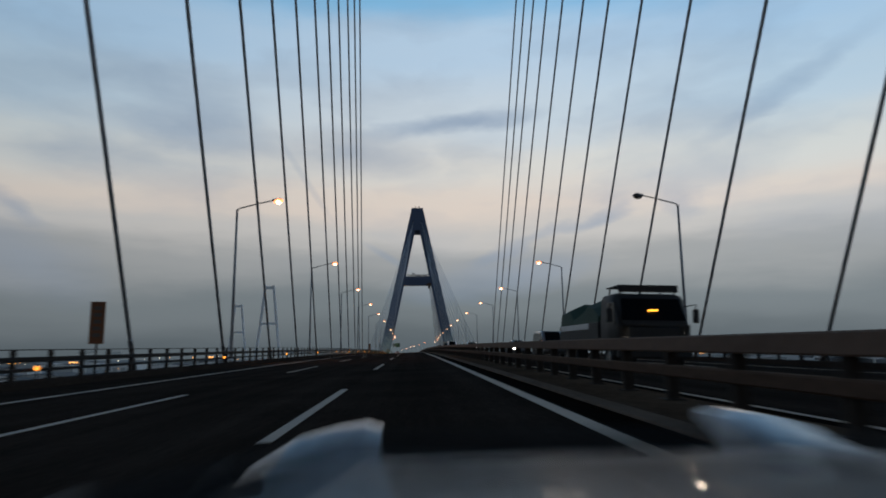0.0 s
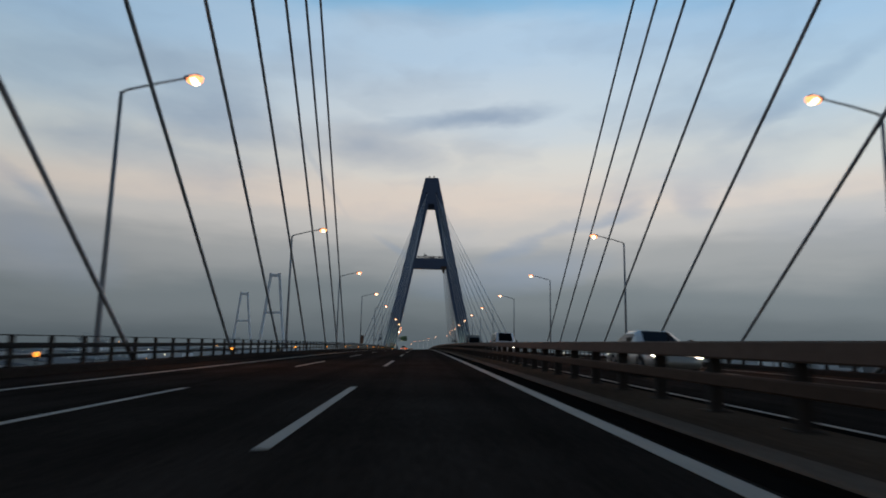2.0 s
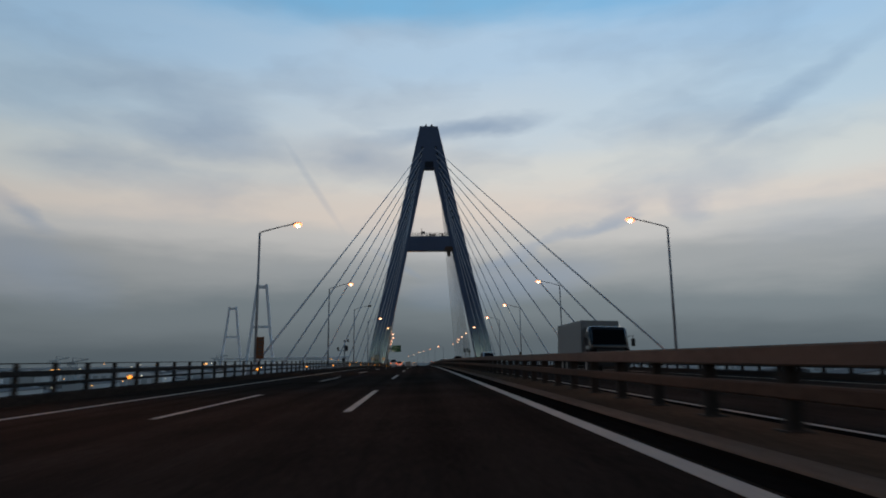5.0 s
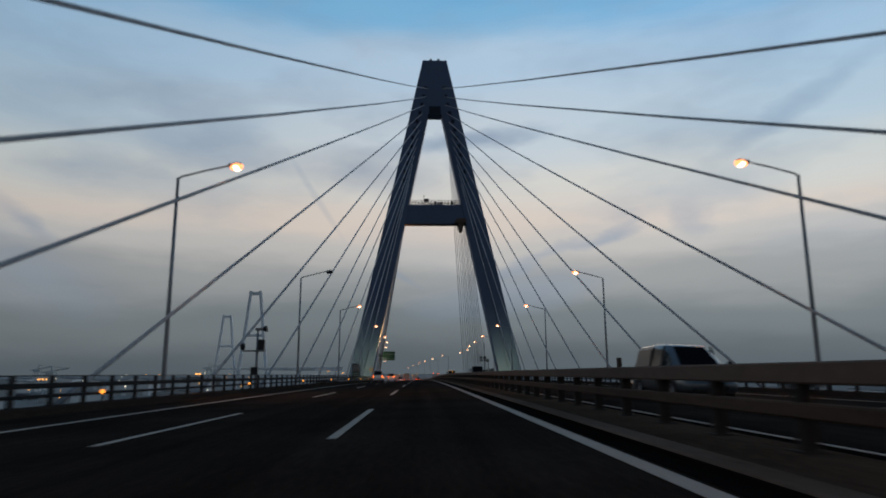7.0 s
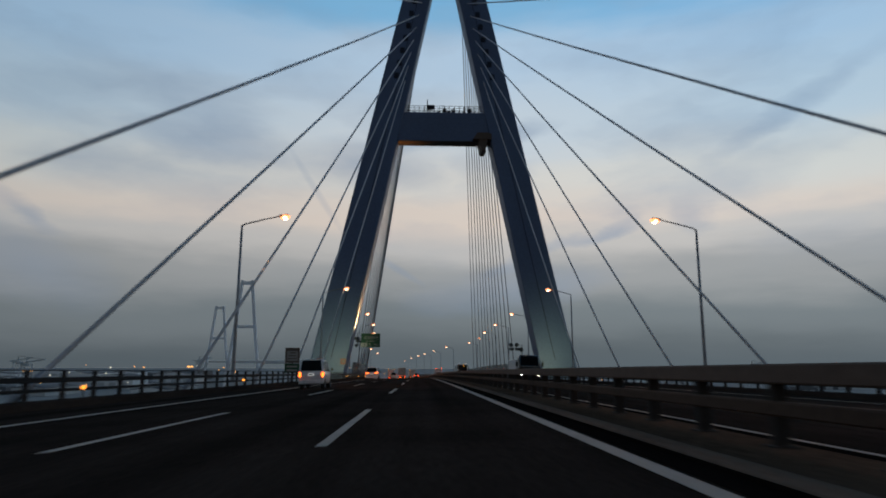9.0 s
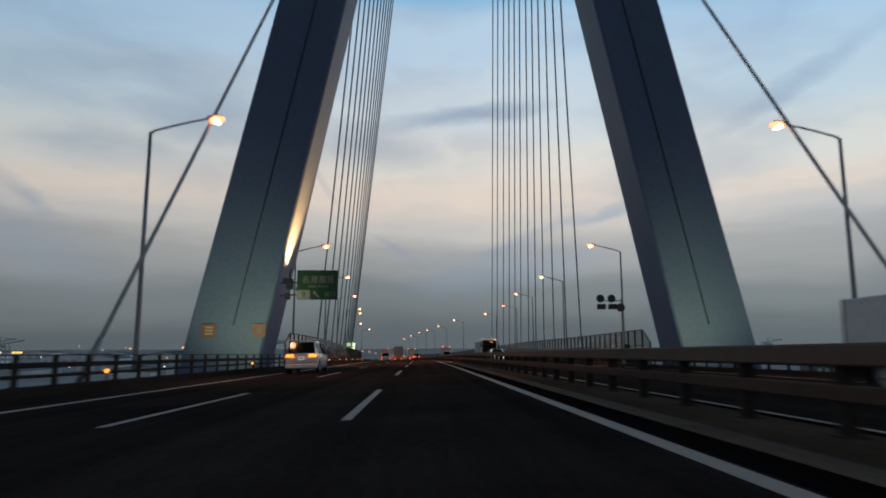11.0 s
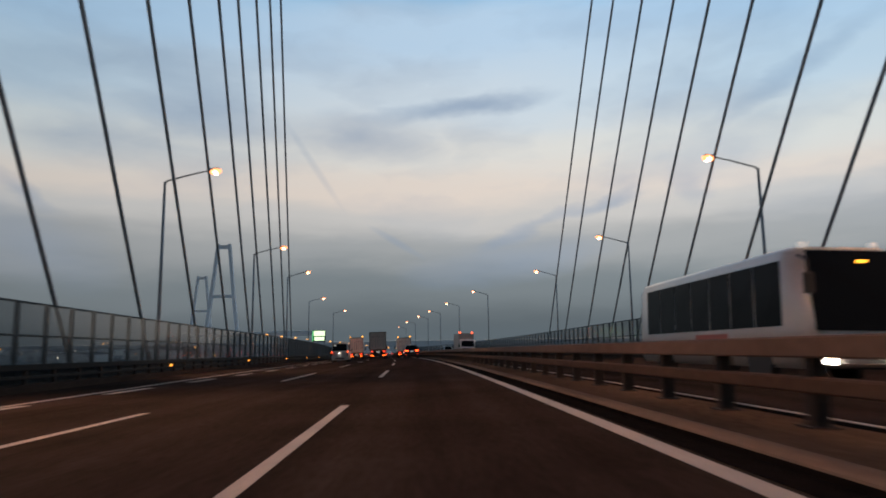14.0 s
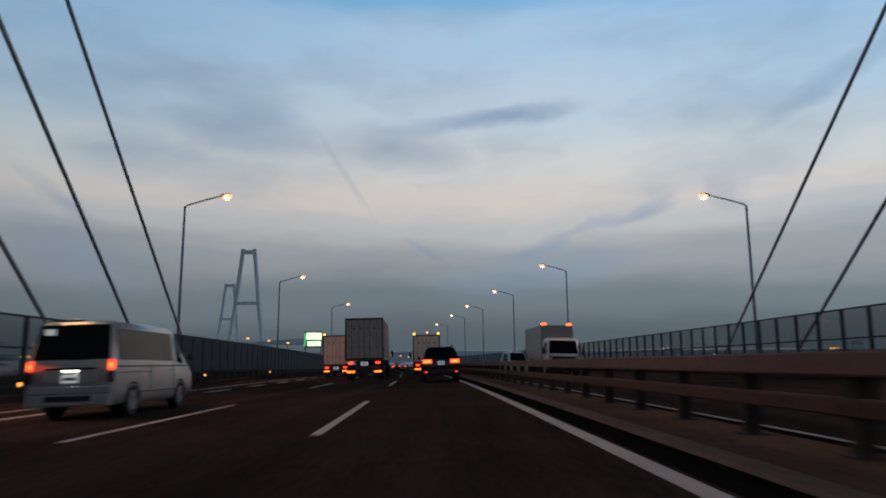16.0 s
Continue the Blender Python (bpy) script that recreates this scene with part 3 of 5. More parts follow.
for y, s, u, extra in LAMPS:
    q = Vector((MID + s * u + xc(y), y, prof(y) + cross(MID + s * u) + 0.4))
    m = pose(q.x, q.y, q.z, 0, 0, 0 if s < 0 else 180) @ Matrix.Diagonal((1, 1, 1 + extra / 11.8, 1))
    if (y, s) in ((48.4, 1), (289.2, -1)):
        street_lamp(False).matrix_basis = m
        continue
    if 40 < y < 560:
        d = bpy.data.lights.new("street_light", "SPOT")
        d.energy, d.color, d.spot_size, d.spot_blend, d.shadow_soft_size = (3000 if y > 480 else 4600 if y > 400 else 900), (1.0, 0.49, 0.27), radians(114), 0.8, 0.2
        new("street_light", d).matrix_world = look(m @ Vector((3.22, 0, 11.8)), m @ Vector((10.0, 0, 0)))
    if not placed:
        first.matrix_basis, placed = m, True
    else:
        copy_thing(first, m)

# ---- noise barriers past the tower ----
WALL_STEEL = material("dark_wall_steel", (0.066, 0.078, 0.083), 0.7, vary=0.2, scale=3.0, spec=0.06)


def noise_wall(name, s, y0, y1, label):
    u = MID + s * 15.6
    top = 3.05 if s < 0 else 3.3
    t = thing(name, label, "noise barrier", at=P(u, y0, 0), kind="structure")
    # the first bay rises to full height
    b = bmesh.new()
    prism(b, [(-1.95, 0.0), (-0.08, 0.0), (-0.08, top - 0.1), (-1.95, 2.12)], -0.02, 0.02)
    part("end_panel", b, ACRYLIC, t, "sloping clear end panel").visible_shadow = False
    b = bmesh.new()
    box(b, -0.06, 0.06, -2.07, -1.95, 0.0, 2.14, 0.01)
    part("end_post", b, WALL_STEEL, t)
    b = bmesh.new()
    prism(b, [(-2.07, 2.12), (-0.07, top - 0.07), (-0.07, top), (-2.07, 2.19)], -0.04, 0.04)
    part("end_rail", b, WALL_STEEL, t)
    bp = bmesh.new()
    box(bp, -0.07, 0.07, -0.075, 0.075, 0.0, top, 0.01)
    mp = bpy.data.meshes.new("wall_post")
    bp.to_mesh(mp)
    bp.free()
    bq = bmesh.new()
    box(bq, -0.02, 0.02, 0.06, 1.94, 0.75, top - 0.07)
    mq = bpy.data.meshes.new("clear_panel")
    bq.to_mesh(mq)
    mq2 = mq.copy()
    mq2.name = "solid_panel"
    bq.free()
    n = int((y1 - y0) / 2)
    for i in range(n + 1):
        y = y0 + 2 * i
        m = Matrix.Translation(P(u, y, 0) - P(u, y0, 0)) @ pose(0, 0, 0, 0, 0, math.degrees(math.atan2(xc(y) - xc(y + 2), 2)))
        o = part("wall_post", mp, WALL_STEEL, t)
        o.matrix_basis = m
        if i < n:
            solid = s < 0 and y > 503
            o = part("solid_panel" if solid else "clear_panel", mq2 if solid else mq, WALL_STEEL if solid else ACRYLIC, t)
            o.matrix_basis = m
            o.visible_shadow = solid
    for nm, lo, hi in (("base_panel", 0.0, 0.72), ("middle_rail", 1.86, 1.93), ("cap_rail", top - 0.06, top + 0.01)):
        b = ribbon([(u - 0.05, lo), (u - 0.05, hi), (u + 0.05, hi), (u + 0.05, lo)], steps(y0, y1, 6))
        b.transform(Matrix.Translation(-P(u, y0, 0)))
        part(nm, b, WALL_STEEL, t)


noise_wall("noise_wall_1", -1, 395, 700, "smoky clear noise barrier panels between steel posts")
noise_wall("noise_wall_2", 1, 395, 700, "smoky clear noise barrier panels between steel posts")

# ---- the distant bridge ----
def far_tower(x, y, base, height, wb, wt):
    t = thing("distant_tower", "pale grey distant bridge tower with a crossbeam, hazy", "bridge tower", "distant bridge towers", (x, y, base))
    for s in (-1, 1):
        b = bmesh.new()
        lw = 4.6
        rings = []
        for z, k in ((0, 0.0), (height * 0.5, 0.55), (height, 1.0)):
            c = s * (wb + (wt - wb) * k) / 2
            rings.append([b.verts.new((c + p * lw * 0.5, q * 3.5, z)) for p, q in ((-1, -1), (1, -1), (1, 1), (-1, 1))])
        for r0, r1 in zip(rings, rings[1:]):
            for k in range(4):
                b.faces.new((r0[k], r0[(k + 1) % 4], r1[(k + 1) % 4], r1[k]))
        b.faces.new(rings[0])
        b.faces.new(rings[-1][::-1])
        part("leg", b, FAR_PAINT, t)
    for z, hh, w in ((height - 5, 6, wt), (height * 0.56, 5, wb + (wt - wb) * 0.6)):
        b = bmesh.new()
        box(b, -w / 2, w / 2, -3, 3, z - hh / 2, z + hh / 2, 0.3)
        part("crossbeam", b, FAR_PAINT, t)
    return t


far_tower(-322, 1508, -46, 196, 64, 18)
far_tower(-520, 2009, -46, 189, 64, 18)


# ---- vehicles ----
RUBBER = material("tyre_rubber", (0.02, 0.02, 0.021), 0.85, vary=0.2, scale=10)
ALLOY = material("alloy_rim", (0.24, 0.24, 0.25), 0.45, 0.6, vary=0.1, scale=10)
TINT = material("tinted_glass", (0.006, 0.007, 0.009), 0.06, vary=0, spec=0.06)
TRIM = material("black_plastic", (0.02, 0.02, 0.021), 0.6, vary=0.15, scale=8)
WHITE_CAR = material("white_car_paint", (0.74, 0.74, 0.75), 0.28, vary=0.05, scale=2, coat=0.5)
SILVER_CAR = material("silver_car_paint", (0.46, 0.46, 0.43), 0.35, 0.2, vary=0.07, scale=2, coat=0.4)
BLACK_CAR = material("black_car_paint", (0.014, 0.015, 0.018), 0.2, vary=0.05, scale=2, coat=0.6)
GREY_CAR = material("grey_car_paint", (0.12, 0.13, 0.14), 0.3, 0.3, vary=0.06, scale=2, coat=0.5)
BLUE_CAB = material("dark_blue_cab_paint", (0.03, 0.05, 0.09), 0.35, vary=0.08, scale=2, coat=0.4)
TAIL = material("tail_lamp_red", (0.3, 0.01, 0.01), 0.3, vary=0, emit=(1.0, 0.05, 0.02), strength=2.6)
BRAKE = material("brake_lamp_orange", (0.4, 0.08, 0.02), 0.3, vary=0, emit=(1.0, 0.135, 0.018), strength=5.0)
BEACON = material("beacon_red", (0.5, 0.06, 0.02), 0.3, vary=0, emit=(1.0, 0.10, 0.03), strength=4.2)
AMBER = material("amber_marker", (0.5, 0.25, 0.03), 0.3, vary=0, emit=(1.0, 0.40, 0.04), strength=3.2)
DARK_RED = material("dark_tail_lens", (0.06, 0.008, 0.008), 0.25, vary=0)
HEADLIGHT = material("headlight_white", (0.9, 0.9, 0.85), 0.2, vary=0, emit=(1.0, 0.90, 0.76), strength=22.0)
# faint emission stands in for lamp light on plates, sticker and unlit lenses
PALE_GLOW = material("number_plate", (0.55, 0.56, 0.54), 0.5, vary=0.05, emit=(0.9, 0.95, 1.0), strength=0.3)
BAR = material("plate_bar", (0.05, 0.12, 0.07), 0.6, vary=0)
# dirty, pink and white boxes: colours raised to include headlamp light on the doors
BOX_DIRTY = material("weathered_box_panel", (0.60, 0.47, 0.39), 0.6, vary=0.16, scale=1.2, streak=0.2)
BOX_PINK = material("pale_pink_box_panel", (0.74, 0.56, 0.51), 0.6, vary=0.08, scale=1.5, streak=0.2)
BOX_SILVER = material("silver_box_panel", (0.27, 0.28, 0.28), 0.5, 0.2, vary=0.09, scale=1.5, streak=0.2)
BOX_WHITE = material("white_box_panel", (0.70, 0.69, 0.67), 0.5, vary=0.09, scale=1.5, streak=0.2)
STEEL_BAR = material("door_bar_steel", (0.28, 0.26, 0.24), 0.45, 0.6, vary=0.15, scale=8)
FRAME_STEEL = material("rusty_frame_steel", (0.09, 0.065, 0.055), 0.6, 0.2, vary=0.2, scale=6)
CHASSIS = material("chassis_black", (0.025, 0.025, 0.026), 0.7, vary=0.2, scale=4)
GREEN_TARP = material("green_tarpaulin", (0.03, 0.07, 0.05), 0.8, vary=0.2, scale=3, bump=0.5, bump_scale=6)


def at_road(u, y, flip=False):
    """A vehicle's pose on the road, nose along the traffic."""
    q = P(u, y, 0.006)
    head = math.degrees(math.atan2(xc(y) - xc(y + 2), 2))
    pitch = math.degrees(math.atan2(prof(y + 2) - prof(y), 2))
    roll = -math.degrees(math.atan(FALL)) * (1 if u < MID else -1)
    if flip:
        return pose(q.x, q.y, q.z, -pitch, -roll, head + 180)
    return pose(q.x, q.y, q.z, pitch, roll, head)


def ring(st):
    """Closed cross-section of a car body: y, sill, belt and roof height, half-widths at the sill, belt and roof."""
    y, zb, zm, zt, wb, wm, wt = st
    r = [(wb, zb), (wm, zb + 0.3 * (zm - zb)), (wm, zm), (wt + 0.01, zt - 0.07), (wt - 0.13, zt)]
    return [Vector((x, y, z)) for x, z in r] + [Vector((-x, y, z)) for x, z in r[::-1]]


def lerp(a, b, k):
    return a + (b - a) * k


def loft(b, rings, closed=True):
    vs = [[b.verts.new(p) for p in r] for r in rings]
    n = len(vs[0])
    for r0, r1 in zip(vs, vs[1:]):
        for k in range(n):
            b.faces.new((r0[k], r0[(k + 1) % n], r1[(k + 1) % n], r1[k]))
    if closed:
        b.faces.new(vs[0][::-1])
        b.faces.new(vs[-1])


def pane(name, pts, normal, mat, parent, label="", depth=0.012, proud=0.006):
    """A thin panel over a four-sided patch."""
    b = bmesh.new()
    nv = Vector(normal).normalized()
    lo = [b.verts.new(Vector(p) + nv * (proud - depth)) for p in pts]
    hi = [b.verts.new(Vector(p) + nv * proud) for p in pts]
    n = len(pts)
    for k in range(n):
        b.faces.new((lo[k], lo[(k + 1) % n], hi[(k + 1) % n], hi[k]))
    b.faces.new(lo[::-1])
    b.faces.new(hi)
    return part(name, b, mat, parent, label)


def wheel(t, x, y, r, w, rim_mat=ALLOY):
    b = bmesh.new()
    n = 20
    prof_pts = [(-w / 2, r * 0.62), (-w / 2, r * 0.92), (-w / 2 + 0.03, r), (w / 2 - 0.03, r), (w / 2, r * 0.92), (w / 2, r * 0.62)]
    rings = [[b.verts.new((x + a, y + q * math.cos(2 * math.pi * k / n), r + q * math.sin(2 * math.pi * k / n))) for k in range(n)] for a, q in prof_pts]
    for r0, r1 in zip(rings, rings[1:]):
        for k in range(n):
            b.faces.new((r0[k], r0[(k + 1) % n], r1[(k + 1) % n], r1[k]))
    wh = part("wheel", b, RUBBER, t, "black rubber tyre", smooth=False)
    b = bmesh.new()
    s = 1 if x > 0 else -1
    c = b.verts.new((x + s * w * 0.38, y, r))
    pts = [[b.verts.new((x + s * w * dx, y + q * r * math.cos(2 * math.pi * k / n), r + q * r * math.sin(2 * math.pi * k / n))) for k in range(n)] for dx, q in ((0.46, 0.63), (0.36, 0.55), (0.34, 0.30), (0.44, 0.22))]
    for r0, r1 in zip(pts, pts[1:]):
        for k in range(n):
            if r0 is pts[1] and k % 4 == 3:
                continue
            b.faces.new((r0[k], r0[(k + 1) % n], r1[(k + 1) % n], r1[k]))
    for k in range(n):
        b.faces.new((pts[3][k], pts[3][(k + 1) % n], c))
    part("rim", b, rim_mat, wh, "metal rim")
    return wh


def block(name, mat, parent, x0, x1, y0, y1, z0, z1, bevel=0.02, label=""):
    b = bmesh.new()
    box(b, x0, x1, y0, y1, z0, z1, min(bevel, 0.45 * min(x1 - x0, y1 - y0, z1 - z0)))
    return part(name, b, mat, parent, label)


def car(name, label, category, paint, stations, wheels, lamps, group="", windows=(1, 2), shield=None, front_lit=False, rear_dark=False, skirt=None):
    """A car with its tail at y 0 and its nose along +y. stations: see ring(); windows: indices of the stations between which the side glass runs."""
    t = thing(name, label, category, group)
    rings = [ring(s) for s in stations]
    b = bmesh.new()
    loft(b, rings)
    bmesh.ops.recalc_face_normals(b, faces=b.faces)
    sharp = [e for e in b.edges if len(e.link_faces) == 2 and e.calc_face_angle(0) > 0.5]
    bmesh.ops.bevel(b, geom=sharp, offset=0.035, segments=2, affect="EDGES")
    body = part("body", b, paint, t, smooth=True)
    # tailgate glass between the first two stations
    r0, r1 = rings[0], rings[1]
    a, c = lerp(r0[4], r1[4], 0.05), lerp(r0[4], r1[4], 0.92)
    xa, xt = lerp(r0[3].x, r1[3].x, 0.05) - 0.07, lerp(r0[3].x, r1[3].x, 0.92) - 0.07
    pts = [Vector((-xa, a.y, a.z)), Vector((xa, a.y, a.z)), Vector((xt, c.y, c.z)), Vector((-xt, c.y, c.z))]
    nrm = (pts[1] - pts[0]).cross(pts[3] - pts[0])
    pane("rear_window", pts, nrm if nrm.y < 0 else -nrm, TINT, t, "dark tinted rear window", 0.05, 0.012)
    # side glass
    for s in (-1, 1):
        for i0, i1, k0, k1 in windows:
            A, B = rings[i0], rings[i1]
            lo0, hi0, lo1, hi1 = lerp(A[2], A[3], 0.08), lerp(A[2], A[3], 0.9), lerp(B[2], B[3], 0.08), lerp(B[2], B[3], 0.9)
            q = [lerp(lo0, lo1, k0), lerp(lo0, lo1, k1), lerp(hi0, hi1, k1), lerp(hi0, hi1, k0)]
            q = [Vector((s * p.x, p.y, p.z)) for p in q]
            pane("side_window", q, (s, 0, 0.25), TINT, t, "dark side window", 0.03, 0.014)
    # windscreen
    if shield:
        A, B = rings[shield[0]], rings[shield[1]]
        lo, hi = lerp(B[4], A[4], 0.06), lerp(B[4], A[4], 0.94)
        q = [Vector((-lo.x + 0.0, lo.y, lo.z)), Vector((lo.x, lo.y, lo.z)), Vector((hi.x - 0.04, hi.y, hi.z)), Vector((-hi.x + 0.04, hi.y, hi.z))]
        nrm = (q[1] - q[0]).cross(q[3] - q[0])
        pane("windscreen", q, nrm if nrm.y > 0 else -nrm, TINT, t, "dark windscreen", 0.05, 0.012)
    W = stations[1][5]
    for y, r in wheels:
        for s in (-1, 1):
            wheel(t, s * (W - 0.10), y, r, 0.22)
            b = bmesh.new()
            n = 18
            arc = [[b.verts.new((s * (W + 0.004), y + q * math.cos(math.pi * k / n), r + q * math.sin(math.pi * k / n))) for q in (r, r * 1.17)] for k in range(n + 1)]
            for k in range(n):
                b.faces.new((arc[k][0], arc[k + 1][0], arc[k + 1][1], arc[k][1]))
            bmesh.ops.solidify(b, geom=b.faces[:], thickness=0.03)
            part("wheel_arch", b, TRIM, body, "dark wheel arch")
    for nm, mat, x0, x1, y0, y1, z0, z1 in lamps:
        for s in (-1, 1):
            block(nm, mat, t, min(s * x0, s * x1), max(s * x0, s * x1), y0, y1, z0, z1, 0.02)
    y0, zb, zm = stations[0][0], stations[0][1], stations[0][2]
    pl = block("number_plate", PALE_GLOW, t, -0.165, 0.165, y0 - 0.02, y0 + 0.01, zb + 0.42, zb + 0.585, 0.006, "pale, faintly glowing number plate with an unreadable bar")
    block("plate_mark", BAR, pl, -0.12, 0.12, y0 - 0.026, y0 - 0.02, zb + 0.47, zb + 0.53, 0.002)
    block("bumper", TRIM if skirt is None else skirt, t, -W * 0.97, W * 0.97, y0 - 0.06, y0 + 0.12, zb - 0.04, zb + 0.20, 0.04, "rear bumper")
    for s in (-1, 1):
        i = shield[1] if shield else len(stations) - 2
        ym, z = stations[i][0] - 0.25, stations[i][3] + 0.08
        block("door_mirror", TRIM, t, s * (W + 0.12) - 0.08, s * (W + 0.12) + 0.08, ym - 0.05, ym + 0.05, z - 0.07, z + 0.09, 0.03, "black door mirror")
    return t


def mpv(name, label, paint, group="", lit=False):
    st = [(0.0, 0.32, 1.02, 1.06, 0.80, 0.88, 0.84), (0.38, 0.26, 1.02, 1.78, 0.84, 0.91, 0.70), (2.0, 0.24, 1.0, 1.82, 0.85, 0.915, 0.70), (3.0, 0.24, 0.98, 1.74, 0.85, 0.915, 0.66),
          (3.95, 0.24, 0.95, 1.08, 0.84, 0.90, 0.74), (4.55, 0.28, 0.78, 0.92, 0.78, 0.84, 0.68), (4.82, 0.34, 0.58, 0.68, 0.66, 0.70, 0.60)]
    # the bumper reflectors use TAIL, so their reflection is an emission
    t = car(name, label, "minivan", paint, st, [(0.85, 0.335), (3.85, 0.335)],
               [("tail_lamp", BRAKE, 0.42, 0.86, -0.03, 0.10, 0.90, 1.05), ("reflector", TAIL, 0.70, 0.80, -0.05, 0.02, 0.42, 0.48), ("headlamp", HEADLIGHT if lit else PALE_GLOW, 0.45, 0.78, 4.50, 4.66, 0.66, 0.80)],
               group, [(1, 2, 0.03, 0.98), (2, 3, 0.03, 0.97), (3, 4, 0.05, 0.6)], (3, 4), skirt=paint)
    for s in (-1, 1):
        block("belt_trim", TRIM, t, min(s * 0.895, s * 0.922), max(s * 0.895, s * 0.922), 0.5, 3.75, 0.985, 1.005, 0.004, "dark trim along the windows")
        for y in (1.62, 2.62, 3.62):
            b = bmesh.new()
            tube(b, [(s * 0.868, y, 0.40), (s * 0.892, y, 0.68), (s * 0.917, y + 0.02, 0.98)], 0.007, 5)
            part("door_seam", b, TRIM, t)
        for y in (1.75, 2.75):
            block("door_handle", paint, t, min(s * 0.9, s * 0.935), max(s * 0.9, s * 0.935), y, y + 0.2, 0.85, 0.885, 0.01)
        b = bmesh.new()
        tube(b, [(s * 0.872, 1.25, 0.42), (s * 0.872, 3.4, 0.42)], 0.012, 5)
        part("sill_line", b, TRIM, t)
        for y in (1.98, 3.02):
            b = bmesh.new()
            tube(b, [(s * 0.918, y, 1.02), (s * 0.80, y - 0.02, 1.56), (s * 0.73, y - 0.04, 1.72)], 0.035, 6)
            part("pillar", b, TRIM, t, "black window pillar")
    return t


def van(name, label, paint, group="", lit=False):
    st = [(0.0, 0.30, 1.10, 1.14, 0.80, 0.84, 0.82), (0.14, 0.27, 1.10, 1.95, 0.82, 0.845, 0.74), (1.9, 0.25, 1.10, 1.98, 0.83, 0.85, 0.74), (3.35, 0.25, 1.08, 1.95, 0.83, 0.85, 0.72),
          (4.25, 0.27, 1.02, 1.16, 0.82, 0.84, 0.74), (4.60, 0.38, 0.86, 0.98, 0.78, 0.80, 0.70), (4.70, 0.42, 0.66, 0.74, 0.70, 0.74, 0.64)]
    t = car(name, label, "van", paint, st, [(0.95, 0.33), (3.65, 0.33)],
            [("tail_lamp", TAIL, 0.755, 0.846, -0.03, 0.10, 0.96, 1.17), ("brake_lamp", BRAKE, 0.772, 0.83, -0.045, 0.02, 0.99, 1.12), ("tail_lens", DARK_RED, 0.755, 0.846, -0.028, 0.09, 0.72, 0.955), ("headlamp", HEADLIGHT if lit else PALE_GLOW, 0.5, 0.76, 4.50, 4.72, 0.68, 0.86)],
            group, [(1, 3, 0.03, 0.93), (3, 4, 0.04, 0.55)], (3, 4), skirt=paint)
    block("plate_panel", paint, t, -0.52, 0.52, -0.012, 0.02, 0.74, 1.0, 0.005)
    block("handle_bar", TRIM, t, -0.5, 0.5, -0.045, -0.01, 0.985, 1.02, 0.008, "dark tailgate handle strip")
    for x in (-0.09, 0.09):
        block("plate_lamp", HEADLIGHT, t, x - 0.05, x + 0.05, -0.03, -0.008, 0.945, 0.965, 0.004, "lit plate lamp")
    block("bumper_grille", TRIM, t, -0.46, 0.46, -0.075, -0.03, 0.36, 0.47, 0.01, "dark slot in the bumper")
    block("bumper_top", paint, t, -0.82, 0.82, -0.055, 0.02, 0.50, 0.66, 0.03, "painted bumper step")
    block("high_brake_lamp", DARK_RED, t, -0.16, 0.16, 0.09, 0.16, 1.955, 1.985, 0.008)
    block("window_sticker", PALE_GLOW, t, -0.58, -0.38, 0.06, 0.085, 1.68, 1.80, 0.004, "pale, faintly glowing sticker on the rear window")
    for s in (-1, 1):
        for nm, y0, y1, z0, z1 in (("belt_groove", 0.15, 4.05, 1.015, 1.045), ("sill_line", 1.35, 3.25, 0.47, 0.49), ("door_seam", 1.80, 1.815, 0.48, 1.1), ("door_seam", 3.18, 3.195, 0.45, 1.1), ("sliding_rail", 0.2, 1.8, 0.90, 0.915)):
            block(nm, TRIM, t, min(s * 0.845, s * 0.856), max(s * 0.845, s * 0.856), y0, y1, z0, z1, 0.003)
        block("door_handle", TRIM, t, min(s * 0.85, s * 0.875), max(s * 0.85, s * 0.875), 3.02, 3.14, 0.93, 0.96, 0.006)
        block("wiper", TRIM, t, -0.02, 0.34, 0.0, 0.03, 1.17, 1.19, 0.004) if s > 0 else None
    return t


def suv(name, label, paint, group=""):
    st = [(0.0, 0.42, 1.04, 1.08, 0.80, 0.90, 0.84), (0.42, 0.34, 1.04, 1.70, 0.84, 0.925, 0.68), (2.0, 0.30, 1.02, 1.74, 0.86, 0.93, 0.70), (2.75, 0.30, 1.0, 1.70, 0.86, 0.93, 0.66),
          (3.5, 0.30, 0.98, 1.10, 0.85, 0.92, 0.78), (4.35, 0.34, 0.84, 0.98, 0.80, 0.86, 0.70), (4.65, 0.42, 0.66, 0.76, 0.68, 0.74, 0.62)]
    t = car(name, label, "suv", paint, st, [(0.9, 0.37), (3.65, 0.37)],
            [("tail_lamp", TAIL, 0.44, 0.90, -0.03, 0.10, 0.90, 1.10), ("brake_lamp", BRAKE, 0.50, 0.84, -0.05, 0.02, 0.95, 1.05), ("fog_lamp", TAIL, 0.66, 0.80, -0.07, 0.02, 0.46, 0.53), ("headlamp", PALE_GLOW, 0.45, 0.8, 4.30, 4.48, 0.74, 0.90)],
            group, [(1, 2, 0.03, 0.98), (2, 3, 0.03, 0.97), (3, 4, 0.05, 0.6)], (3, 4))
    for s in (-1, 1):
        b = bmesh.new()
        tube(b, [(s * 0.62, 0.6, 1.71), (s * 0.62, 0.75, 1.79), (s * 0.62, 2.4, 1.80), (s * 0.62, 2.6, 1.73)], 0.02, 6)
        part("roof_rail", b, TRIM, t, "black roof rail")
    return t


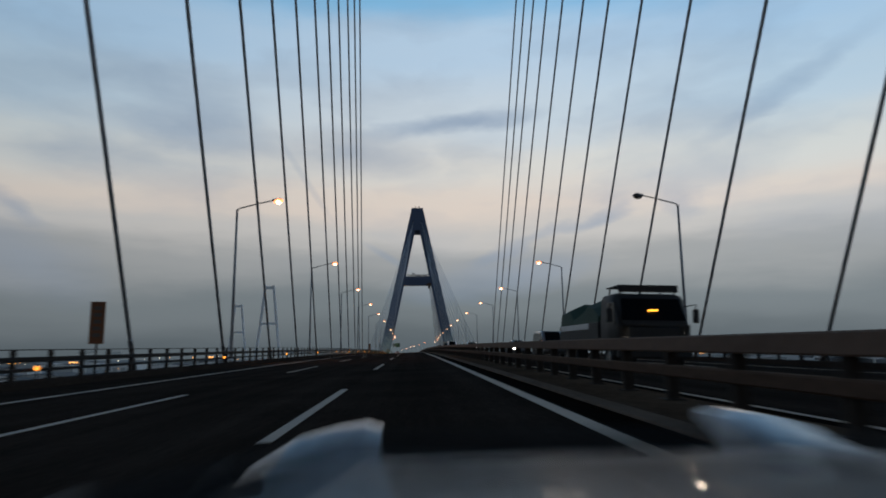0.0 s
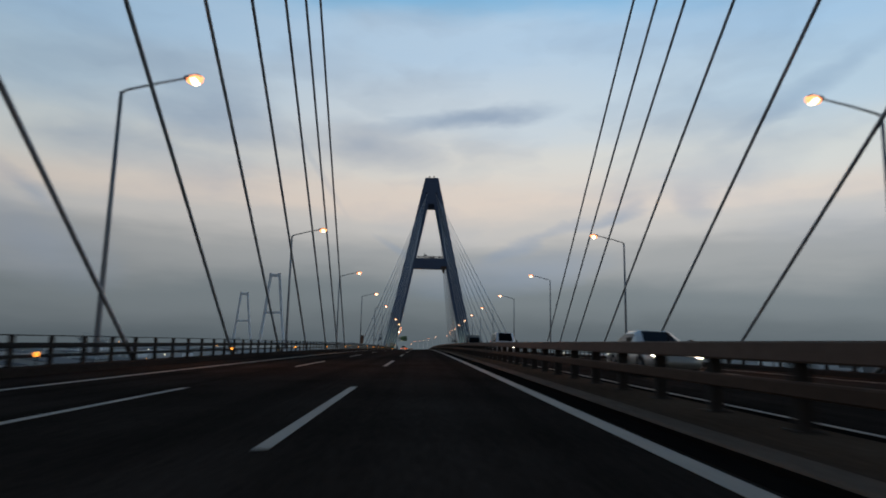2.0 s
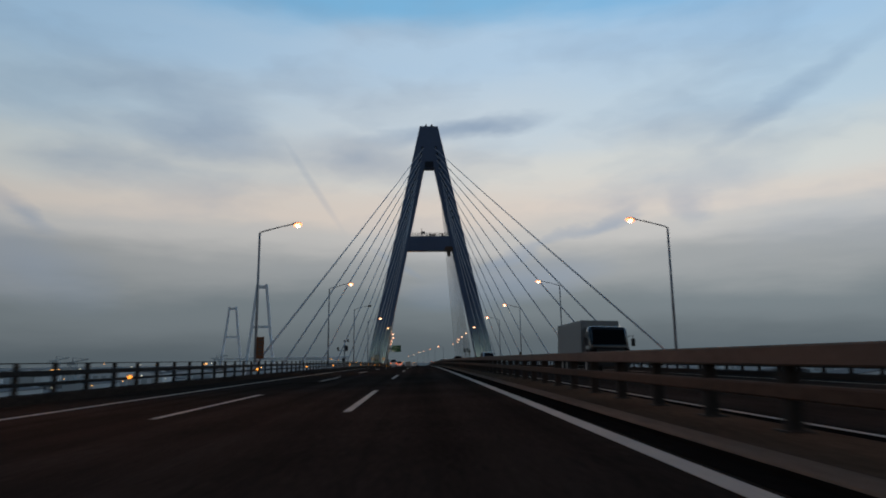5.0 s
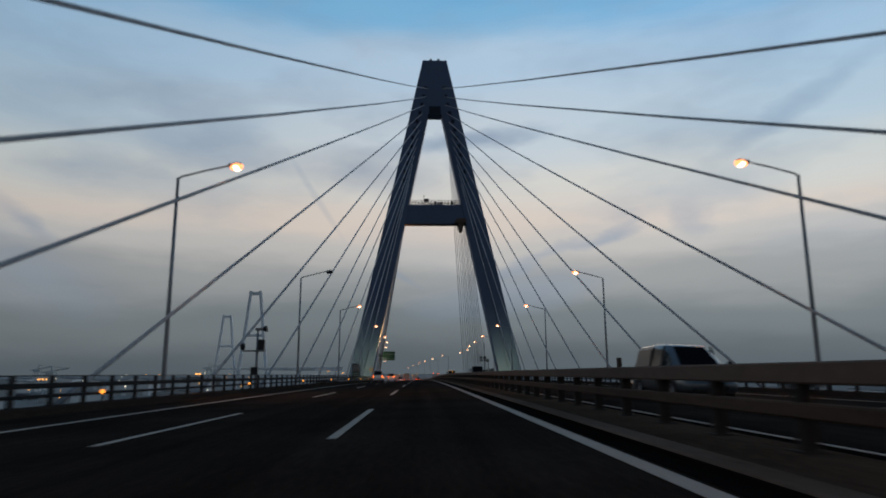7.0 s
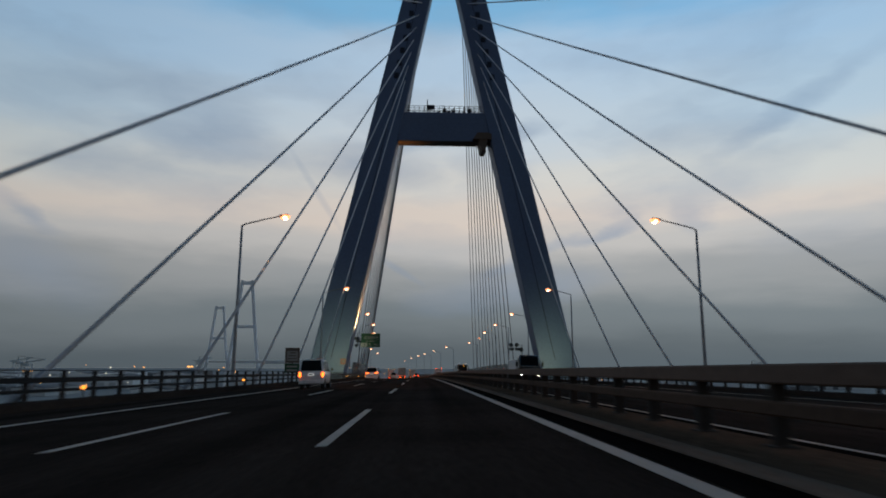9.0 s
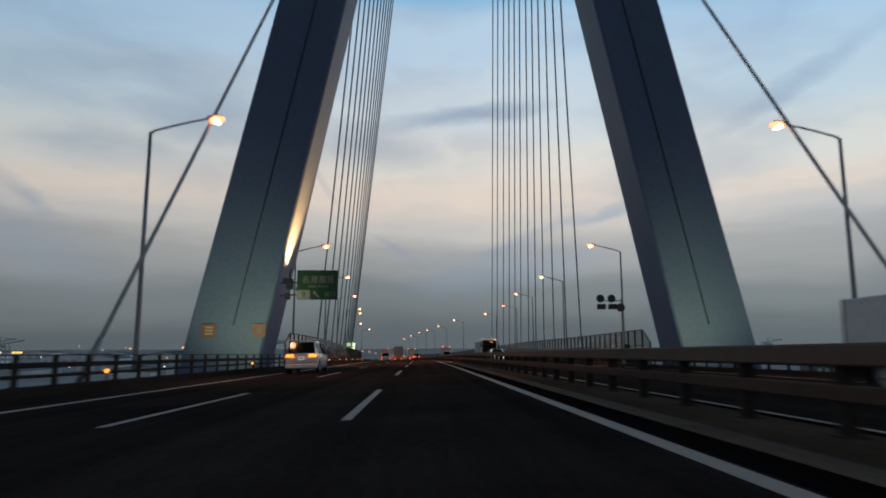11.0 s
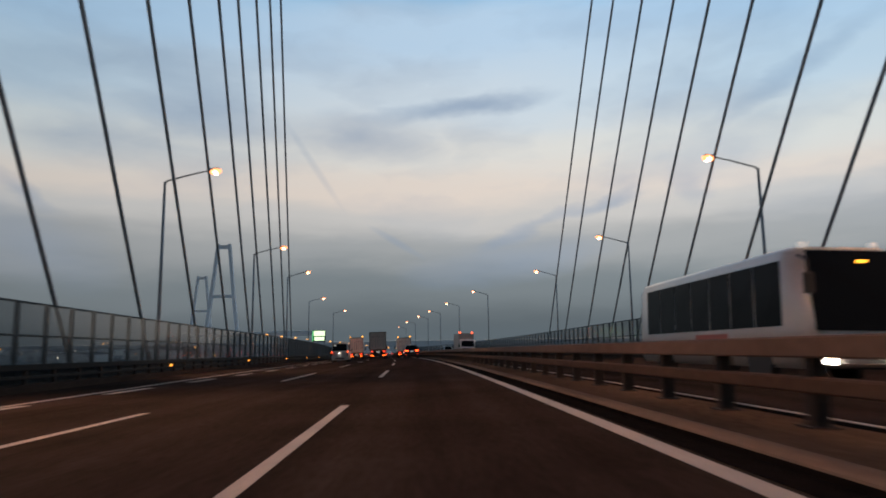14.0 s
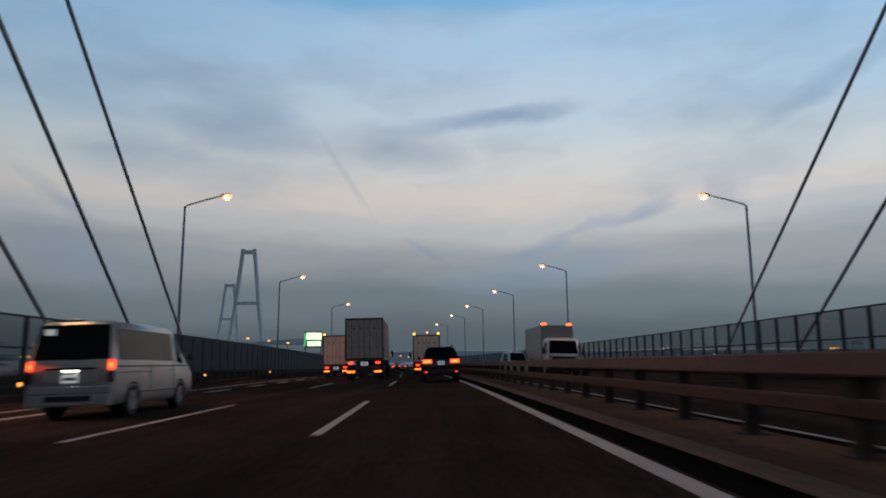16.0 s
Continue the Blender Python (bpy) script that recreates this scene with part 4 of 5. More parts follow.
def wagon(name, label, paint, group=""):
    st = [(0.0, 0.34, 0.98, 1.02, 0.66, 0.72, 0.68), (0.16, 0.30, 0.98, 1.72, 0.70, 0.735, 0.60), (1.6, 0.28, 0.96, 1.76, 0.70, 0.74, 0.60), (2.5, 0.28, 0.95, 1.68, 0.70, 0.74, 0.58),
          (3.0, 0.28, 0.92, 1.04, 0.70, 0.735, 0.62), (3.32, 0.32, 0.76, 0.86, 0.66, 0.70, 0.58), (3.40, 0.36, 0.58, 0.66, 0.58, 0.62, 0.54)]
    return car(name, label, "wagon", paint, st, [(0.55, 0.28), (2.85, 0.28)],
               [("tail_lamp", BRAKE, 0.60, 0.735, -0.03, 0.08, 0.70, 0.98), ("headlamp", PALE_GLOW, 0.4, 0.66, 3.26, 3.38, 0.62, 0.80)],
               group, [(1, 2, 0.04, 0.98), (2, 3, 0.03, 0.97), (3, 4, 0.05, 0.5)], (3, 4), skirt=paint)


def saloon(name, label, paint, group=""):
    st = [(0.0, 0.34, 0.80, 0.98, 0.76, 0.84, 0.74), (0.55, 0.26, 0.92, 1.04, 0.80, 0.87, 0.72), (1.35, 0.24, 0.92, 1.40, 0.82, 0.88, 0.60), (2.35, 0.24, 0.92, 1.42, 0.82, 0.88, 0.60),
          (3.2, 0.24, 0.90, 1.0, 0.82, 0.87, 0.70), (4.1, 0.28, 0.74, 0.84, 0.78, 0.82, 0.66), (4.45, 0.34, 0.56, 0.64, 0.66, 0.70, 0.60)]
    return car(name, label, "car", paint, st, [(0.85, 0.31), (3.6, 0.31)],
               [("tail_lamp", TAIL, 0.50, 0.82, -0.03, 0.10, 0.72, 0.86), ("headlamp", HEADLIGHT, 0.44, 0.72, 4.20, 4.40, 0.60, 0.74)],
               group, [(1, 2, 0.3, 0.97), (2, 3, 0.03, 0.97), (3, 4, 0.05, 0.5)], (3, 4), skirt=paint)


def truck_base(t, L, front, W=1.2, axles=(1.4, 2.6), r=0.46):
    block("chassis", CHASSIS, t, -0.45, 0.45, 0.1, L - 0.4, 0.62, 0.92, 0.03)
    for y in axles:
        for s in (-1, 1):
            wheel(t, s * (W - 0.22), y, r, 0.42, STEEL_BAR)
    for s in (-1, 1):
        wheel(t, s * (W - 0.14), front, r, 0.28, STEEL_BAR)


def truck_cab(t, y0, L, W, H, paint, lit=True):
    """A cab-over truck cab from y0 to the nose."""
    b = bmesh.new()
    st = []
    for y, zb, zt, w in ((y0, 0.75, H, W - 0.04), (y0 + L * 0.55, 0.62, H, W), (y0 + L * 0.8, 0.50, H - 0.08, W), (y0 + L, 0.48, 1.55, W - 0.03)):
        r = [(w, zb), (w, 1.5), (w - 0.06, zt - 0.1), (w - 0.2, zt)]
        st.append([Vector((x, y, z)) for x, z in r] + [Vector((-x, y, z)) for x, z in r[::-1]])
    loft(b, st)
    bmesh.ops.recalc_face_normals(b, faces=b.faces)
    bmesh.ops.bevel(b, geom=[e for e in b.edges if len(e.link_faces) == 2 and e.calc_face_angle(0) > 0.6], offset=0.05, segments=2, affect="EDGES")
    cab = part("cab", b, paint, t, smooth=True)
    w = W - 0.16
    ya, yb = y0 + L * 0.985, y0 + L * 0.82
    q = [Vector((-w, ya, 1.62)), Vector((w, ya, 1.62)), Vector((w - 0.08, yb, H - 0.22)), Vector((-w + 0.08, yb, H - 0.22))]
    pane("windscreen", q, (0, 1, 0.25), TINT, cab, "dark windscreen", 0.02, 0.03)
    for s in (-1, 1):
        q = [Vector((s * (W - 0.005), y0 + L * 0.42, 1.6)), Vector((s * (W - 0.005), y0 + L * 0.86, 1.5)), Vector((s * (W - 0.05), y0 + L * 0.78, H - 0.35)), Vector((s * (W - 0.05), y0 + L * 0.42, H - 0.3))]
        pane("side_window", q, (s, 0, 0), TINT, cab, "dark side window", 0.02, 0.012)
        block("headlamp", HEADLIGHT if lit else PALE_GLOW, cab, s * (W - 0.30) - 0.17, s * (W - 0.30) + 0.17, y0 + L - 0.06, y0 + L + 0.05, 0.66, 0.84, 0.03, "lit white headlamp")
        b = bmesh.new()
        tube(b, [(s * W, y0 + L * 0.8, 2.1), (s * (W + 0.22), y0 + L * 0.95, 2.15), (s * (W + 0.22), y0 + L * 0.95, 1.6)], 0.02, 6)
        box(b, s * (W + 0.22) - 0.10, s * (W + 0.22) + 0.10, y0 + L * 0.95 - 0.05, y0 + L * 0.95 + 0.04, 1.55, 2.0, 0.03)
        part("door_mirror", b, TRIM, cab, "black mirror on an arm")
    block("grille", TRIM, cab, -W + 0.35, W - 0.35, y0 + L - 0.04, y0 + L + 0.03, 0.95, 1.4, 0.03, "dark grille")
    block("bumper", CHASSIS, t, -W, W, y0 + L - 0.25, y0 + L + 0.06, 0.42, 0.68, 0.04, "dark front bumper")
    return cab


def box_body(t, L, W, H, z0, mat, bars=4, marks=True, ribs=0):
    """A cargo box with rear doors, frame and locking bars; its tail at y 0."""
    block("cargo_box", mat, t, -W, W, 0.05, L, z0, H, 0.03)
    for s in (-1, 1):
        d = block("rear_door", mat, t, min(s * 0.012, s * (W - 0.09)), max(s * 0.012, s * (W - 0.09)), 0.0, 0.06, z0 + 0.14, H - 0.12, 0.012)
        for k in range(bars // 2):
            x = s * (W - 0.09) * (0.30 + 0.42 * k)
            b = bmesh.new()
            tube(b, [(x, -0.03, z0 + 0.16), (x, -0.03, H - 0.14)], 0.018, 6)
            box(b, x - 0.07, x + 0.07, -0.05, 0.0, z0 + 0.75, z0 + 0.83, 0.01)
            part("locking_bar", b, STEEL_BAR, d, "steel locking bar")
        for k in range(4):
            zz = z0 + 0.35 + (H - z0 - 0.7) * k / 3
            block("hinge", STEEL_BAR, d, s * (W - 0.10) - 0.05, s * (W - 0.10) + 0.05, -0.02, 0.02, zz - 0.05, zz + 0.05, 0.01)
        block("corner_post", FRAME_STEEL, t, min(s * (W - 0.085), s * (W + 0.005)), max(s * (W - 0.085), s * (W + 0.005)), -0.012, 0.08, z0, H, 0.01, "steel corner post")
        if marks:
            block("roof_marker", AMBER, t, s * (W - 0.12) - 0.10, s * (W - 0.12) + 0.10, -0.05, 0.06, H + 0.002, H + 0.17, 0.03, "glowing amber roof marker")
        block("tail_lamp", TAIL, t, s * (W - 0.36) - 0.16, s * (W - 0.36) + 0.16, -0.10, 0.05, z0 - 0.24, z0 - 0.10, 0.02, "red tail lamp")
        block("brake_lamp", BRAKE, t, s * (W - 0.36) - 0.24, s * (W - 0.36) + 0.24, -0.12, 0.02, 0.48, 0.57, 0.02, "glowing orange warning strip")
        for k in range(ribs):
            yy = 0.6 + (L - 1.0) * k / max(1, ribs - 1)
            block("side_rib", mat, t, min(s * W, s * (W + 0.03)), max(s * W, s * (W + 0.03)), yy - 0.04, yy + 0.04, z0 + 0.1, H - 0.08, 0.01)
    block("top_rail", FRAME_STEEL, t, -W, W, -0.012, 0.07, H - 0.11, H + 0.004, 0.01, "steel door header")
    block("sill", FRAME_STEEL, t, -W, W, -0.02, 0.08, z0 - 0.02, z0 + 0.13, 0.01, "steel door sill")
    block("door_gap", TRIM, t, -0.016, 0.016, -0.008, 0.03, z0 + 0.14, H - 0.12, 0.004)
    for k in range(4):
        x = (k - 1.5) * W * 0.36
        block("door_plate", FRAME_STEEL, t, x - 0.055, x + 0.055, -0.02, 0.0, H - 0.72, H - 0.60, 0.006)
    block("under_guard", CHASSIS, t, -W + 0.1, W - 0.1, 0.0, 0.10, 0.42, 0.66, 0.02, "black under-run bar")
    pl = block("number_plate", PALE_GLOW, t, -0.22, 0.22, -0.05, -0.01, z0 - 0.34, z0 - 0.12, 0.006, "pale, faintly glowing number plate with an unreadable bar")
    block("plate_mark", BAR, pl, -0.15, 0.15, -0.056, -0.048, z0 - 0.27, z0 - 0.19, 0.002)
    for s in (-1, 1):
        block("mudflap", TRIM, t, s * (W - 0.32) - 0.24, s * (W - 0.32) + 0.24, 0.55, 0.58, 0.22, 0.75, 0.008, "black mudflap")


def box_truck(name, label, L, W, H, z0, box_mat, cab_mat, marks=True, lit=True, cab_h=2.7, beacons=False, ribs=0):
    t = thing(name, label, "truck", "trucks on the bridge")
    box_body(t, L, W, H, z0, box_mat, 4, marks, ribs)
    truck_base(t, L + 2.0, L + 1.1, W, (1.3, 2.55))
    truck_cab(t, L + 0.12, 1.95, W - 0.02, cab_h, cab_mat, lit)
    if beacons:
        for s in (-1, 1):
            block("beacon", BEACON, t, s * (W - 0.26) - 0.2, s * (W - 0.26) + 0.2, L - 0.28, L - 0.06, H + 0.002, H + 0.17, 0.05, "glowing red beacon")
    return t


def place(t, u, y, flip=False):
    t.matrix_basis = at_road(u, y, flip)
    return t


place(suv("suv", "black suv with glowing orange brake lamps on the road", BLACK_CAR), 1.05, 509.5)
place(box_truck("box_truck", "white box truck with amber corner markers on the road", 6.2, 1.1, 3.25, 1.0, BOX_WHITE, BLUE_CAB), 0.8, 531)
place(box_truck("container_truck", "weathered brown-grey box truck with steel rear doors", 9.2, 1.22, 3.92, 1.25, BOX_DIRTY, BLUE_CAB, marks=False, ribs=12), -3.45, 519.5)
place(box_truck("delivery_truck", "pale pink box truck with a glowing orange strip", 7.2, 1.15, 3.66, 1.0, BOX_PINK, BLUE_CAB), -7.1, 536)
place(van("delivery_van", "dirty silver delivery van with lit orange tail lamps", SILVER_CAR), -6.9, 490.3)
place(mpv("minivan", "white minivan with lit tail lamps in the outer lane", WHITE_CAR), -6.9, 374.0)
place(wagon("small_wagon", "small white wagon with lit tail lamps", WHITE_CAR), -6.4, 317)

# oncoming traffic beyond the median
def dump_truck():
    t = thing("dump_truck", "dark loaded truck with a roof rack, green cover on its bed", "truck", "trucks on the bridge")
    L, W = 6.0, 1.2
    truck_base(t, L + 2.0, L + 1.2, W, (1.3, 2.6))
    b = bmesh.new()
    prism(b, [(-W, 1.05), (W, 1.05), (W, 1.62), (W - 0.06, 1.66), (-W + 0.06, 1.66), (-W, 1.62)], 0.0, L, "y")
    part("bed", b, CHASSIS, t, "dark steel bed")
    for s in (-1, 1):
        block("side_board", BOX_WHITE, t, min(s * W, s * (W + 0.03)), max(s * W, s * (W + 0.03)), 0.3, L - 1.2, 1.40, 1.62, 0.01, "pale side board")
    b = bmesh.new()
    rows = []
    for i in range(9):
        y = 0.1 + (L - 0.2) * i / 8
        hgt = 2.3 + 0.2 * math.sin(i * 1.3) + 0.1 * math.cos(i * 2.9)
        rows.append([b.verts.new((x * (W - 0.02), y, z)) for x, z in ((-1, 1.6), (-0.95, hgt - 0.3), (-0.4, hgt), (0.4, hgt + 0.05), (0.95, hgt - 0.25), (1, 1.6))])
    for r0, r1 in zip(rows, rows[1:]):
        for k in range(5):
            b.faces.new((r0[k], r0[k + 1], r1[k + 1], r1[k]))
        b.faces.new((r0[5], r0[0], r1[0], r1[5]))
    b.faces.new(rows[0][::-1])
    b.faces.new(rows[-1])
    part("tarpaulin", b, GREEN_TARP, t, "dark green tarpaulin over the load")
    cab = truck_cab(t, L + 0.15, 2.1, W, 2.55, CHASSIS, True)
    b = bmesh.new()
    for x in (-0.9, 0.9):
        tube(b, [(x, L + 0.5, 2.5), (x, L + 0.5, 2.78), (x, L + 1.7, 2.78), (x, L + 1.7, 2.45)], 0.03, 6)
    for y in (0.5, 0.9, 1.3, 1.7):
        tube(b, [(-1.0, L + y, 2.78), (1.0, L + y, 2.78)], 0.03, 6)
    part("roof_rack", b, TRIM, cab, "black roof rack")
    block("visor", TRIM, cab, -1.0, 1.0, L + 1.72, L + 1.80, 2.56, 2.80, 0.02, "black roof visor board")
    block("sign_lamp", AMBER, cab, -0.15, 0.15, L + 2.12, L + 2.20, 1.92, 1.97, 0.01, "glowing amber strip above the windscreen")
    return t


COACH_PAINT = material("coach_paint", (0.48, 0.48, 0.48), 0.35, 0.1, vary=0.1, coat=0.3)


def coach(name):
    t = thing(name, "pale grey coach with a dark glass band", "bus", "")
    L, W, H = 11.5, 1.24, 3.4
    b = bmesh.new()
    st = []
    for y, zb, zt, w in ((0, 0.6, H - 0.15, W - 0.05), (0.4, 0.38, H, W), (L - 1.3, 0.36, H, W), (L - 0.35, 0.36, H - 0.12, W - 0.02), (L, 0.42, 1.3, W - 0.12)):
        r = [(w, zb), (w, 1.3), (w - 0.04, zt - 0.18), (w - 0.25, zt)]
        st.append([Vector((x, y, z)) for x, z in r] + [Vector((-x, y, z)) for x, z in r[::-1]])
    loft(b, st)
    bmesh.ops.recalc_face_normals(b, faces=b.faces)
    bmesh.ops.bevel(b, geom=[e for e in b.edges if len(e.link_faces) == 2 and e.calc_face_angle(0) > 0.6], offset=0.07, segments=2, affect="EDGES")
    body = part("body", b, COACH_PAINT, t, smooth=True)
    w = W - 0.10
    pane("windscreen", [Vector((-w, L + 0.0, 1.25)), Vector((w, L + 0.0, 1.25)), Vector((w - 0.08, L - 0.36, H - 0.2)), Vector((-w + 0.08, L - 0.36, H - 0.2))], (0, 1, 0.2), TINT, body, "large dark windscreen", 0.02, 0.03)
    for s in (-1, 1):
        for k in range(7):
            ya, yb = 0.9 + 1.35 * k, 0.9 + 1.35 * k + 1.28
            pane("side_window", [Vector((s * (W - 0.005), ya, 1.4)), Vector((s * (W - 0.005), yb, 1.4)), Vector((s * (W - 0.03), yb, 3.05)), Vector((s * (W - 0.03), ya, 3.05))], (s, 0, 0), TINT, body, "", 0.02, 0.015)
        for y in (2.6, L - 2.4):
            wheel(t, s * (W - 0.14), y, 0.48, 0.28, STEEL_BAR)
        block("headlamp", HEADLIGHT, body, s * 0.85 - 0.16, s * 0.85 + 0.16, L - 0.06, L + 0.04, 0.46, 0.66, 0.03, "lit headlamp")
        block("roof_marker", PALE_GLOW, body, s * 0.9 - 0.1, s * 0.9 + 0.1, L - 0.75, L - 0.6, H - 0.07, H + 0.06, 0.02)
    COACH_RED = material("faded_red_panel", (0.36, 0.10, 0.08), 0.5, vary=0.15, scale=2)
    COACH_BLUE = material("blue_livery_band", (0.06, 0.11, 0.24), 0.45, vary=0.15, scale=2)
    for s in (-1, 1):
        for nm, mt, ya, yb, za, zb in (("red_panel", COACH_RED, 5.2, 7.4, 0.92, 1.28), ("blue_band", COACH_BLUE, 3.4, 8.4, 0.62, 0.84), ("blue_band", COACH_BLUE, 0.3, 1.9, 0.80, 1.15)):
            block(nm, mt, body, min(s * (W - 0.02), s * (W + 0.006)), max(s * (W - 0.02), s * (W + 0.006)), ya, yb, za, zb, 0.004, "painted livery panel")
        for y in (2.6, L - 2.4):
            b = bmesh.new()
            tube(b, [(s * (W - 0.2), y, 0.5), (s * (W + 0.008), y, 0.5)], 0.62, 20)
            part("wheel_arch", b, CHASSIS, body, "dark wheel arch")
        b = bmesh.new()
        tube(b, [(s * (W - 0.1), L - 0.5, 3.1), (s * (W + 0.1), L + 0.15, 2.9), (s * (W + 0.1), L + 0.18, 2.3)], 0.04, 6)
        box(b, s * (W + 0.1) - 0.12, s * (W + 0.1) + 0.12, L + 0.12, L + 0.24, 2.1, 2.6, 0.03)
        part("mirror", b, TRIM, body, "black mirror on an arm")
    block("front_bumper", CHASSIS, body, -W + 0.1, W - 0.1, L - 0.2, L + 0.03, 0.36, 0.5, 0.04, "dark front bumper")
    block("destination_sign", AMBER, body, -0.4, -0.15, L - 0.26, L - 0.2, H - 0.5, H - 0.44, 0.01, "glowing amber destination display")
    return t


place(dump_truck(), 7.9, 28.5, True)
place(saloon("saloon_car", "pale saloon car with lit headlamps, oncoming", GREY_CAR, "oncoming cars"), 10.2, 64.2, True)
place(saloon("saloon_car", "pale saloon car with lit headlamps, oncoming", SILVER_CAR, "oncoming cars"), 7.6, 84, True)
place(box_truck("box_truck", "silver box truck with a dark cab, oncoming", 6.6, 1.15, 3.1, 0.95, BOX_SILVER, BLACK_CAR, marks=False, ribs=10), 10.7, 199.7, True)
place(mpv("minivan", "grey minivan with lit headlamps, oncoming", GREY_CAR, "oncoming cars", True), 8.6, 240.4, True)
place(box_truck("box_truck", "low pale box truck with a black cab, oncoming", 6.0, 1.1, 2.2, 0.95, BOX_WHITE, BLACK_CAR, marks=False), 2 * MID + 3.04, 352, True)
place(saloon("saloon_car", "white saloon car with lit headlamps, oncoming", WHITE_CAR, "oncoming cars"), 7.4, 405.2, True)
place(coach("coach"), 10.3, 449.0, True)
place(mpv("minivan", "silver minivan with lit headlamps, oncoming", SILVER_CAR, "oncoming cars", True), 7.6, 531.5, True)
place(box_truck("box_truck", "white box truck with glowing red beacons on its box, oncoming", 6.5, 1.2, 3.72, 1.0, BOX_SILVER, WHITE_CAR, marks=False, lit=False, cab_h=2.75, beacons=True), 10.2, 532.6, True)
place(van("van", "dark grey van, oncoming", GREY_CAR, "oncoming cars"), 10.6, 52, True)
place(van("van", "white van with lit headlamps, oncoming", WHITE_CAR, "oncoming cars", True), 7.4, 121.7, True)
# the queue far ahead, and headlamps coming up the slope
for u, y in ((0.3, 585), (0.5, 622), (-3.1, 575), (-3.0, 610), (-3.2, 655), (0.4, 668), (-6.6, 598)):
    place(saloon("saloon_car", "dark saloon car with red tail lamps, far ahead", GREY_CAR, "cars far ahead"), u, y)
for u, y in ((7.4, 722), (10.8, 738), (7.5, 752), (10.9, 770), (7.6, 790)):
    place(saloon("saloon_car", "white saloon car with lit headlamps, oncoming", WHITE_CAR, "oncoming cars"), u, y, True)


# ---- exit lane marks and outer line where the deck widens ----
def raw(u, y, w):
    return Vector((u + xc(y), y, prof(y) + cross(u) + w))


def strip_mark(name, f, y0, y1, width, parent, label=""):
    ys = steps(y0, y1, 4)
    verts, faces = [], []
    for y in ys:
        u = f(y)
        verts += [raw(u - width / 2, y, 0.005), raw(u + width / 2, y, 0.005), raw(u + width / 2, y, 0.010), raw(u - width / 2, y, 0.010)]
    for i in range(len(ys) - 1):
        for k in range(4):
            a, b = i * 4 + k, i * 4 + (k + 1) % 4
            faces.append((a, b, b + 4, a + 4))
    faces += [(3, 2, 1, 0), tuple(range(len(verts) - 4, len(verts)))]
    return part(name, mesh_from(name, verts, faces), PAINT, parent, label)


SHOULDER = EDGE - 3 * LANE
strip_mark("shoulder_line", lambda y: SHOULDER - 2.2 * ease(y, 400, 480), 400, 800, 0.2, road_l, "worn white edge line")
for i in range(24):
    strip_mark("exit_dash", lambda y: SHOULDER - 0.55, 406.5 + 7.0 * i, 409.6 + 7.0 * i, 0.3, road_l)

# ---- signs ----
SIGN_GREEN = material("sign_green", (0.012, 0.075, 0.032), 0.45, vary=0.06, scale=2)
SIGN_WHITE = material("sign_white", (0.33, 0.33, 0.31), 0.5, vary=0.05, scale=3)
SIGN_BACK = material("sign_back_grey", (0.16, 0.17, 0.18), 0.5, 0.4, vary=0.1, scale=3)
SIGN_ORANGE = material("orange_board", (0.24, 0.085, 0.032), 0.6, vary=0.12, scale=4)
SIGN_TAN = material("sign_tan", (0.16, 0.125, 0.105), 0.6, vary=0.12, scale=4)
SIGN_RED = material("sign_red", (0.26, 0.05, 0.035), 0.5, vary=0.05, scale=4)
SIGN_BROWN = material("sign_brown", (0.14, 0.10, 0.08), 0.5, vary=0.1, scale=4)
LED_SIGN = material("lit_sign_panel", (0.5, 0.8, 0.5), 0.4, vary=0, emit=(0.72, 1.0, 0.62), strength=1.3)
LED_GREEN = material("lit_sign_green", (0.1, 0.5, 0.2), 0.4, vary=0, emit=(0.12, 0.7, 0.25), strength=0.7)


def lettering(name, text, size, m, mat, parent):
    """Raised lettering in the built-in font, as a mesh, centred at the pose m."""
    cu = bpy.data.curves.new(name, "FONT")
    cu.body, cu.size, cu.align_x, cu.align_y, cu.extrude = text, size, "CENTER", "CENTER", 0.004
    tmp = bpy.data.objects.new(name, cu)
    scene.collection.objects.link(tmp)
    bpy.context.view_layer.update()
    me = bpy.data.meshes.new_from_object(tmp)
    bpy.data.objects.remove(tmp)
    me.transform(m)
    me.materials.clear()
    return part(name, me, mat, parent)


def face_back(x, y, z):
    """Upright lettering that is read by somebody looking along +y."""
    return pose(x, y, z, 90, 0, 0)


